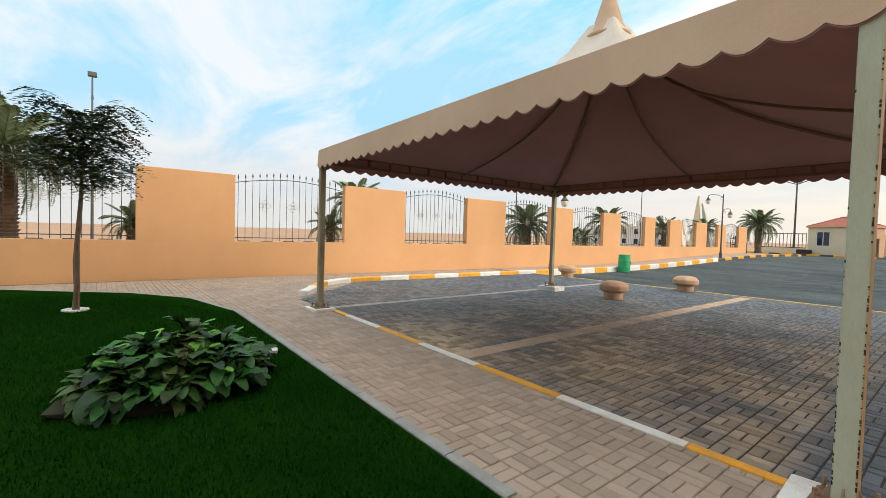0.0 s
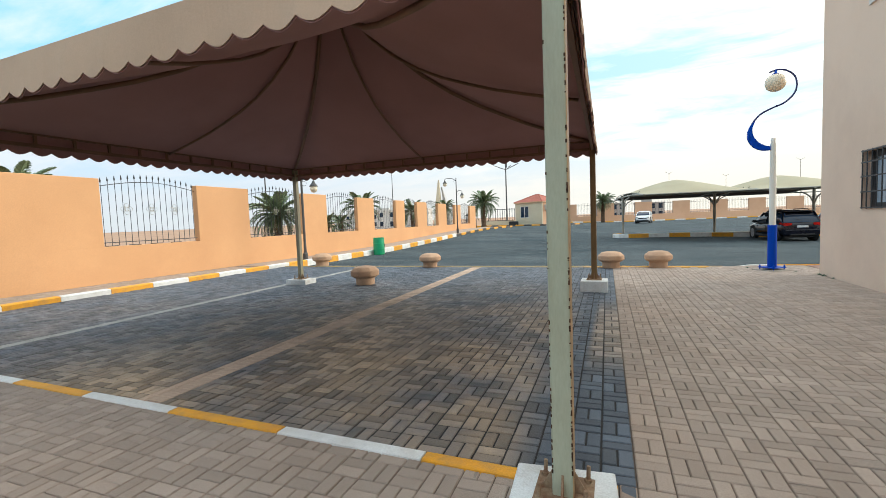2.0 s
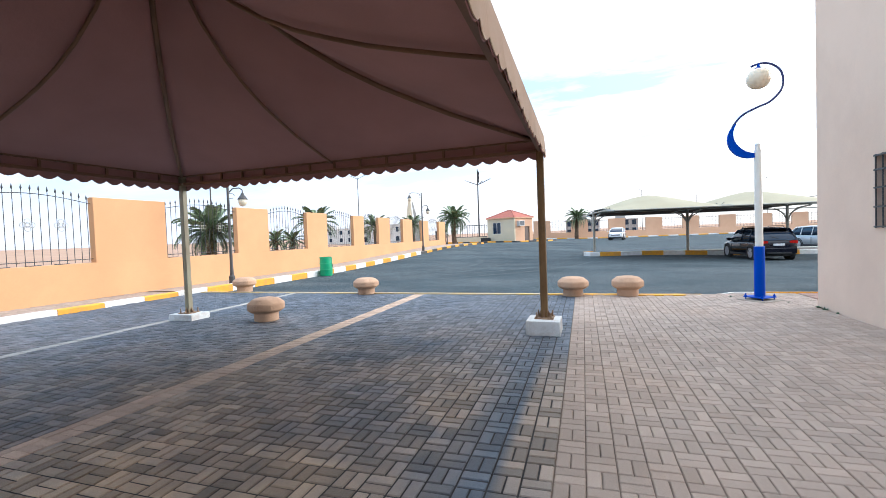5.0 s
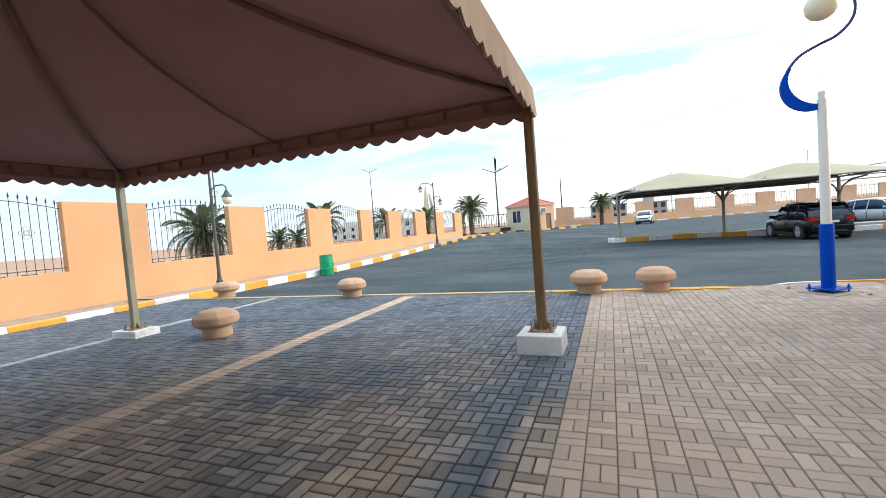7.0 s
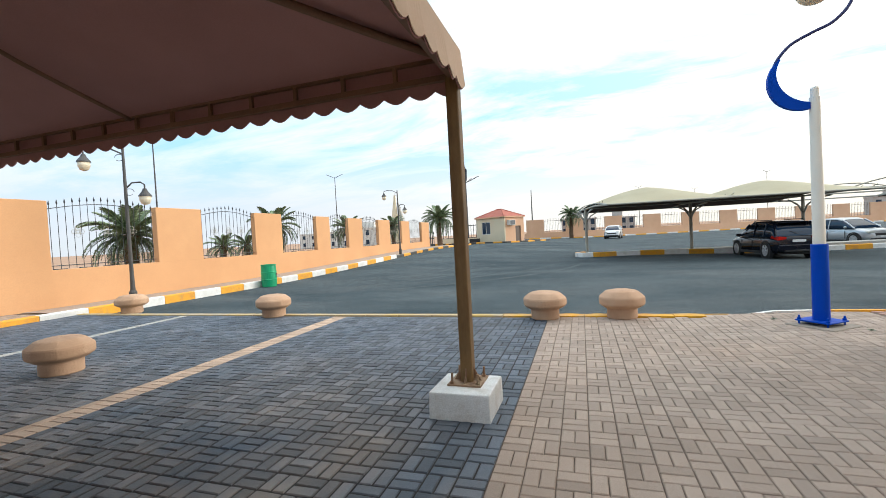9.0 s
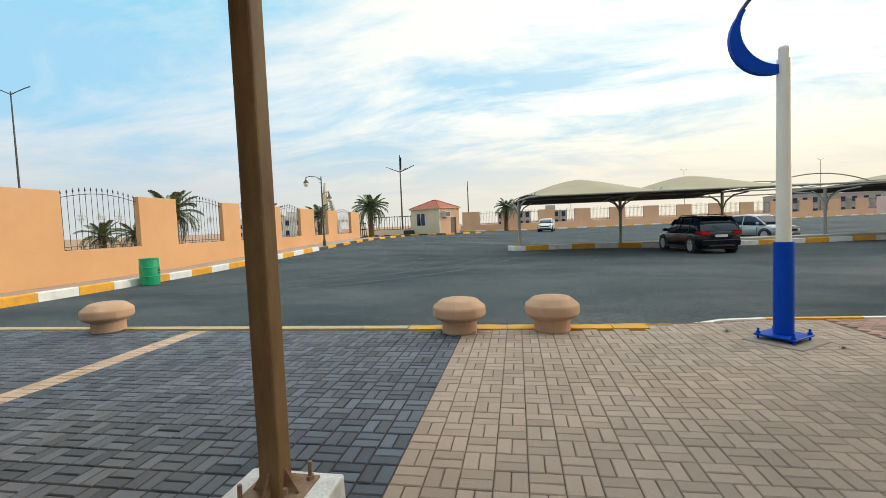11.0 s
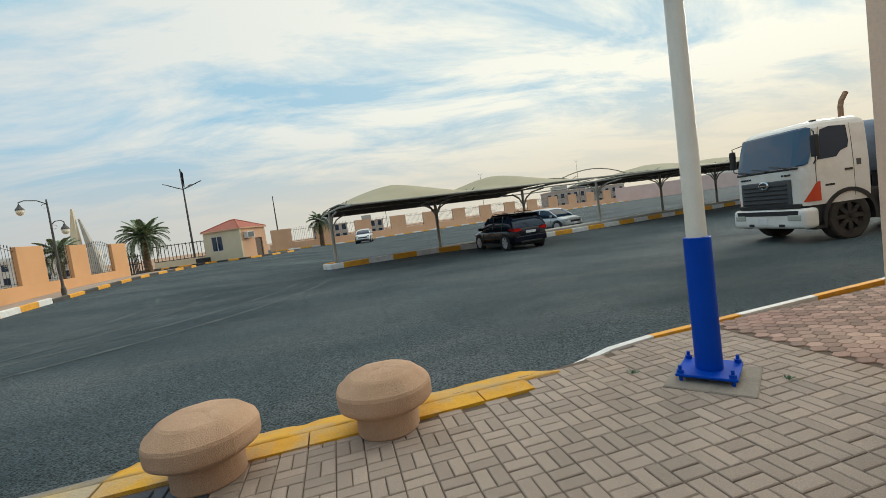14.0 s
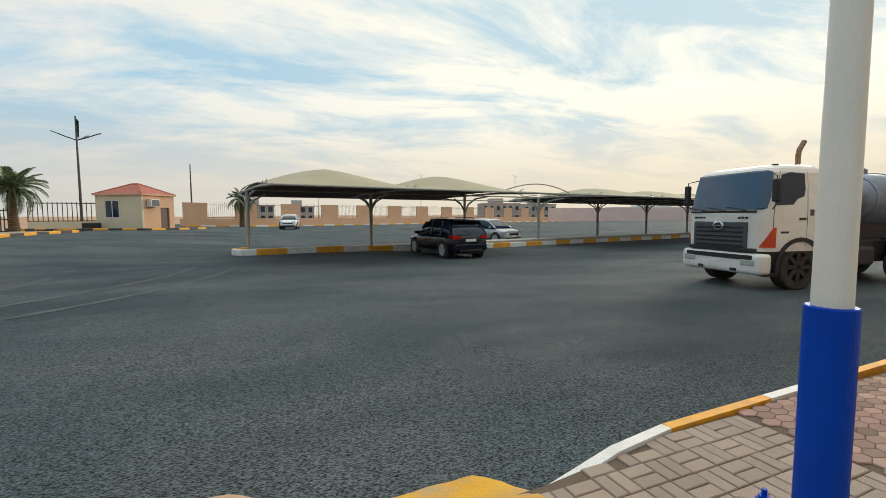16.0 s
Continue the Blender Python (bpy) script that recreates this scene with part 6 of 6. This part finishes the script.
part("fascia", B(o - 0.06, o + 0.02, -o + 0.06, gd + o, gh - 0.12, gh + 0.01), M_WALLFAR, GH)
ac = part("air_conditioner", B(0.0, 0.45, 0.5, 1.5, 2.2, 2.85, bevel=0.02), M_HOUSE, GH, "white box air conditioner")
part("fan_grille", B(0.45, 0.465, 0.6, 1.4, 2.28, 2.78), M_GREYPLASTIC, ac)
kerb_run("gatehouse_kerb", [(-19, 60.0), (-14.5, 56.5), (-11.5, 56.2), (-8.0, 54.6), (-5.6, 57.5), (-3.8, 61.5)], [M_BLACK, M_YELLOW], "black and yellow painted kerb round the gate house", 1.2, 0.25, lambda x, y: road_z(x, y) + 0.17)

# gate railings
for x0, x1, y in ((-17.6, -12.8, 60.4),):
    gf_ = empty("metal_gate", "black metal gate railing beside the gate house", "gate")
    for k in range(15):
        x = x0 + (x1 - x0) * k / 14
        part("gate_bar", tube([(x, y, 1.2), (x, y, 2.9)], 0.035, 6), M_IRON, gf_)
    for z in (1.25, 2.8):
        part("gate_rail", tube([(x0, y, z), (x1, y, z)], 0.04, 6), M_IRON, gf_)
    part("plinth", B(x0, x1, y - 0.15, y + 0.15, 0.0, 1.2), M_CREAM, gf_)
for gx, gy, w in ((-18.6, 56.0, 1.6), (-17.2, 52.5, 1.3)):
    gl_ = empty("metal_gate", "open black metal gate leaf near the palm", "gate")
    for k in range(8):
        x = gx + w * k / 7
        part("gate_bar", tube([(x, gy, 0.3), (x, gy, 2.2 + 0.25 * math.sin(math.pi * k / 7))], 0.04, 6), M_IRON, gl_)
    for z in (0.5, 1.4, 2.1):
        part("gate_rail", tube([(gx, gy, z), (gx + w, gy, z)], 0.045, 6), M_IRON, gl_)
thing("dark_bin", B(-13.0, -11.8, 57.6, 58.2, 0.1, 1.1, bevel=0.05), M_PLASTIC, "dark box beside the gate house", "box")

# ---- far wall ----
FW0, FW1 = Vector((-8.5, 73.5)), Vector((64.4, 101.6))
fd = (FW1 - FW0).normalized()
FWM = pose(FW0.x, FW0.y, 0, 0, 0, math.degrees(math.atan2(fd.y, fd.x)))
FL = (FW1 - FW0).length
farwall = empty("far_wall", "distant orange boundary wall with piers", "wall", kind="structure")
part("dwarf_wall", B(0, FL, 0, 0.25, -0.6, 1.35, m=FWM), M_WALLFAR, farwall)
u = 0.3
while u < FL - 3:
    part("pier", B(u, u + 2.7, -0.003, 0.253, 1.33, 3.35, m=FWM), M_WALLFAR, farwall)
    n = 14
    fp = empty("iron_fence", "dark iron railing in the distant wall", "fence", "railings in the far wall", "structure")
    bm = bmesh.new()
    for k in range(n):
        x = u + 2.7 + (k + 0.5) * 3.4 / n
        tube([FWM @ Vector((x, 0.12, 1.35)), FWM @ Vector((x, 0.12, 3.3 + 0.2 * math.sin(math.pi * (k + 0.5) / n)))], 0.016, 4, bm)
    tagged(part("fence_bars", bm, M_IRON, fp), kind="stuff")
    part("bottom_rail", tube([FWM @ Vector((u + 2.7, 0.12, 1.5)), FWM @ Vector((u + 6.1, 0.12, 1.5))], 0.02, 5), M_IRON, fp)
    part("top_rail", tube([FWM @ Vector((u + 2.7, 0.12, 3.1)), FWM @ Vector((u + 6.1, 0.12, 3.1))], 0.02, 5), M_IRON, fp)
    u += 6.1
part("pink_wall", B(0, 70, 0, 0.3, -0.6, 3.5, m=pose(FW1.x, FW1.y, 0, 0, 0, -16)), M_PINK, farwall, "plain pink plastered wall")
kerb_run("far_kerb", [tuple((FWM @ Vector((q, -2.6, 0))).xy) for q in (0, FL)], [M_YELLOW, M_WHITE], "yellow and white kerb along the far wall", 1.6, 0.3, lambda x, y: road_z(x, y) + 0.17)
bm = slab([tuple((FWM @ Vector(q)).xy) for q in ((0, -2.5, 0), (FL, -2.5, 0), (FL, 0, 0), (0, 0, 0))], -0.3, 0.38)
thing("far_verge", bm, M_GREY, "pale strip along the far wall", "pavement", kind="structure")


# ---- distance ----
def house(x, y, w, d, h, material, label, nw=4, floors=2, z=-0.4):
    hs = empty("distant_house", label, "house", at=(x, y, z), rz=math.degrees(math.atan2(-x, y)) * 0.5)
    part("wall", B(-w / 2, w / 2, 0, d, 0, h), material, hs)
    part("roof", B(-w / 2 - 0.15, w / 2 + 0.15, -0.15, d + 0.15, h, h + 0.35), material, hs)
    part("roof_room", B(-w / 4, w / 10, d * 0.3, d * 0.8, h + 0.35, h + 2.0), material, hs)
    for f in range(floors):
        for k in range(nw):
            cx = -w / 2 + (k + 0.5) * w / nw
            wz = 0.9 + f * h / floors
            wi = part("window", B(cx - 0.5, cx + 0.5, -0.06, 0.02, wz, wz + 1.4), M_GLASS, hs)
            part("sill", B(cx - 0.6, cx + 0.6, -0.16, -0.06, wz - 0.12, wz), material, wi)
    return hs


house(-2, 130, 9, 7, 4.6, M_GREYHOUSE, "unfinished grey concrete house beyond the wall", 5)
house(9, 140, 8, 6, 4.6, M_GREYHOUSE, "unfinished grey concrete house beyond the wall", 4)
house(74, 142, 13, 8, 6.0, M_GREYHOUSE, "unfinished concrete house beyond the wall", 6)
house(92, 146, 12, 8, 6.0, M_GREYHOUSE, "unfinished concrete house beyond the wall", 5)
house(110, 108, 30, 8, 4.2, M_HOUSE, "long white building beyond the pink wall", 9, 1)
house(-80, 142, 16, 8, 5.5, M_HOUSE, "white house out in the desert", 5)
house(-97, 150, 18, 8, 5.5, M_HOUSE, "white house out in the desert", 5)
house(-60, 118, 16, 8, 5.5, M_HOUSE, "white house out in the desert", 5)
mon = empty("gate_monument", "slender pale yellow twin spire by the gate", "monument", at=(-24.5, 61, 0.0))
part("spire", tube([(0, 0, 0), (0.1, 0, 4), (0.25, 0, 7.6)], [0.9, 0.5, 0.12], 4), M_CREAM, mon)
part("spire", tube([(1.6, 0.4, 0), (1.2, 0.3, 3.5), (0.6, 0.2, 6.6)], [0.8, 0.4, 0.1], 4), M_GREY, mon)

# ---- paving blocks ----
TILT = radians(1.2)
ORG = Vector((0.29, 14.3))


def grid_to_world(u, v):
    """u, v: metres across and along from the corner of the dark bays, turned with the paving."""
    c, s = math.cos(TILT), math.sin(TILT)
    return ORG.x + u * c - v * s, ORG.y + u * s + v * c


def block_mesh(name, material, length=0.2, width=0.1, h=0.03):
    me = bpy.data.meshes.new(name)
    g, c = (0.0066 if name == "dark_paver" else 0.0034), 0.006
    a, b = length / 2 - g, width / 2 - g
    v = [(-a, -b, -h), (a, -b, -h), (a, b, -h), (-a, b, -h), (-a, -b, -0.006), (a, -b, -0.006), (a, b, -0.006), (-a, b, -0.006), (-a + c, -b + c, 0), (a - c, -b + c, 0), (a - c, b - c, 0), (-a + c, b - c, 0)]
    f = [(8, 9, 10, 11)] + [(i, (i + 1) % 4, (i + 1) % 4 + 4, i + 4) for i in range(4)] + [(i + 4, (i + 1) % 4 + 4, (i + 1) % 4 + 8, i + 8) for i in range(4)]
    me.from_pydata(v, [], f)
    me.materials.append(material)
    return me, np.array(v), f


rng = np.random.default_rng(5)


def lay(name, material, places, near, label):
    """Blocks at (x, y, turn, dz); those that near() picks are single objects, the rest one joined mesh."""
    me, v, f = block_mesh(name, material)
    picked, verts, faces = 0, [], []
    quads = np.array(f)
    for x, y, a, dz, rx, ry in places:
        if picked < 300 and near(x, y):
            ob = new(name, me)
            ob.parent = paving
            ob.matrix_basis = Matrix.Translation((x, y, dz)) @ Euler((rx, ry, a)).to_matrix().to_4x4()
            picked += 1
        else:
            c, s = math.cos(a), math.sin(a)
            p = np.empty_like(v)
            p[:, 0] = x + v[:, 0] * c - v[:, 1] * s
            p[:, 1] = y + v[:, 0] * s + v[:, 1] * c
            p[:, 2] = v[:, 2] + dz + v[:, 0] * ry + v[:, 1] * rx
            faces.append(quads + 12 * len(verts))
            verts.append(p)
    if verts:
        m = bpy.data.meshes.new(name + "_field")
        m.from_pydata(np.concatenate(verts).tolist(), [], np.concatenate(faces).tolist())
        m.materials.append(material)
        ob = new(name + "_field", m)
        ob.parent = paving
        tagged(ob, label, kind="stuff")


def weave(u0, u1, v0, v1, keep):
    """Basket weave of pairs of blocks on a 0.2 m module."""
    out = []
    for i in range(round(u0 / 0.2), round(u1 / 0.2)):
        for j in range(round(v0 / 0.2), round(v1 / 0.2)):
            for k in (-0.05, 0.05):
                u, v = i * 0.2 + 0.1, j * 0.2 + 0.1
                flat = (i + j) % 2 == 0
                u, v = (u, v + k) if flat else (u + k, v)
                x, y = grid_to_world(u, v)
                if keep(x, y, u, v):
                    out.append((x, y, TILT + (0 if flat else math.pi / 2) + rng.normal(0, 0.006), rng.normal(0, 0.0012), rng.normal(0, 0.006), rng.normal(0, 0.006)))
    return out


def lawn_edge(x):
    for (xa, ya), (xb, yb) in zip(LAWN[:6], LAWN[1:7]):
        if xa <= x <= xb:
            return ya + (yb - ya) * (x - xa) / (xb - xa)
    return 1.54 if x > -8 else -4


in_dark = lambda x, y, u, v: y > 3.18 and v < 0.02 and x > (-11.72 if y > 5.6 else -9.3 - (y - 3.3) * 0.98)
on_strip = lambda u: -4.4 < u < -4.0
on_grey = lambda u: -8.4 < u < -8.2
dark = weave(-12.4, 0, -11.4, 0.2, lambda x, y, u, v: in_dark(x, y, u, v) and not on_strip(u) and not on_grey(u))
def row_of(u, step, turn, zone):
    out = []
    for j in range(round(11.4 / step)):
        v = -11.4 + (j + 0.5) * step
        x, y = grid_to_world(u, v)
        if zone(x, y, u, v):
            out.append((x, y, TILT + turn + rng.normal(0, 0.006), rng.normal(0, 0.0012), rng.normal(0, 0.006), rng.normal(0, 0.006)))
    return out


# a running row and a header row side by side
strip = row_of(-4.1, 0.1, 0.0, in_dark) + row_of(-4.25, 0.2, math.pi / 2, in_dark)
dark += row_of(-4.35, 0.2, math.pi / 2, in_dark)
grey = weave(-8.4, -8.2, -11.4, 0.0, in_dark)
right = weave(0, 5.4, -27, 1.0, lambda x, y, u, v: -9.5 < y and (x < 4.74 or y > 13.2) and x < 5.1 and (y < 14.43 if x < 2.72 else y < 14.72 if x < 3.1 else y < 14.74 + min(0.26, (x - 3.1) * 0.2)) and (u > 0))
entry = weave(-1.6, 0, -27, -12.0, lambda x, y, u, v: x > -1.08 and -9.5 < y < 1.58)
walk_ = weave(-14.8, 0, -18, -11.0, lambda x, y, u, v: x > WALL_X + 0.05 and ((1.56 if x > -8 else lawn_edge(x) + 0.03) < y < 3.22 or (x < -9.3 and y >= 3.13 and x < -9.3 - (y - 3.1) * 0.98)))
side = weave(-14.8, -9.2, -11.0, 0.0, lambda x, y, u, v: x > WALL_X + 0.05 and ((x < -11.98 and u < -11.6) or (y < 5.6 and x < -9.3 - (y - 3.3) * 0.98)))
lay("tan_paver", M_TAN, right + walk_ + side + entry, lambda x, y: 0.3 < x < 2.6 and 8.6 < y < 12.2, "tan block paving in basket weave")
lay("dark_paver", M_DARK, dark, lambda x, y: -1.9 < x < 0.5 and 4.0 < y < 6.6, "charcoal block paving in basket weave, dusty")
lay("strip_paver", M_STRIP, strip, lambda x, y: False, "row of sand coloured blocks")
lay("grey_paver", M_GREY, grey, lambda x, y: False, "row of pale grey blocks")

# reddish interlocking blocks beside the building
rb, rv, rf = [], [], []
for i in range(150):
    for j in range(21):
        x, y = 5.2 + i * 0.155 + (0.0775 if j % 2 else 0), 13.26 + j * 0.087
        if y > 15.02 + (x - 5) * 0.04:
            continue
        base, n = len(rv), 6
        hexa = ((0.110, -0.037), (0.110, 0.037), (0.0, 0.087), (-0.110, 0.037), (-0.110, -0.037), (0.0, -0.087))
        for r, z in ((1.0, -0.03), (1.0, -0.006), (0.9, 0.0)):
            for hx, hy in hexa:
                rv.append((x + hx * r * 0.69, y + hy * r * 0.69, z + 0.001 * ((i * 7 + j * 3) % 3)))
        for t in range(2):
            for k in range(n):
                rf.append((base + t * n + k, base + t * n + (k + 1) % n, base + (t + 1) * n + (k + 1) % n, base + (t + 1) * n + k))
        rf.append(tuple(base + 2 * n + k for k in range(n)))
m = bpy.data.meshes.new("red_paver_field")
m.from_pydata(rv, [], rf)
m.materials.append(M_RED)
ob = new("red_paver_field", m)
ob.parent = paving
tagged(ob, "reddish interlocking octagonal blocks", kind="stuff")
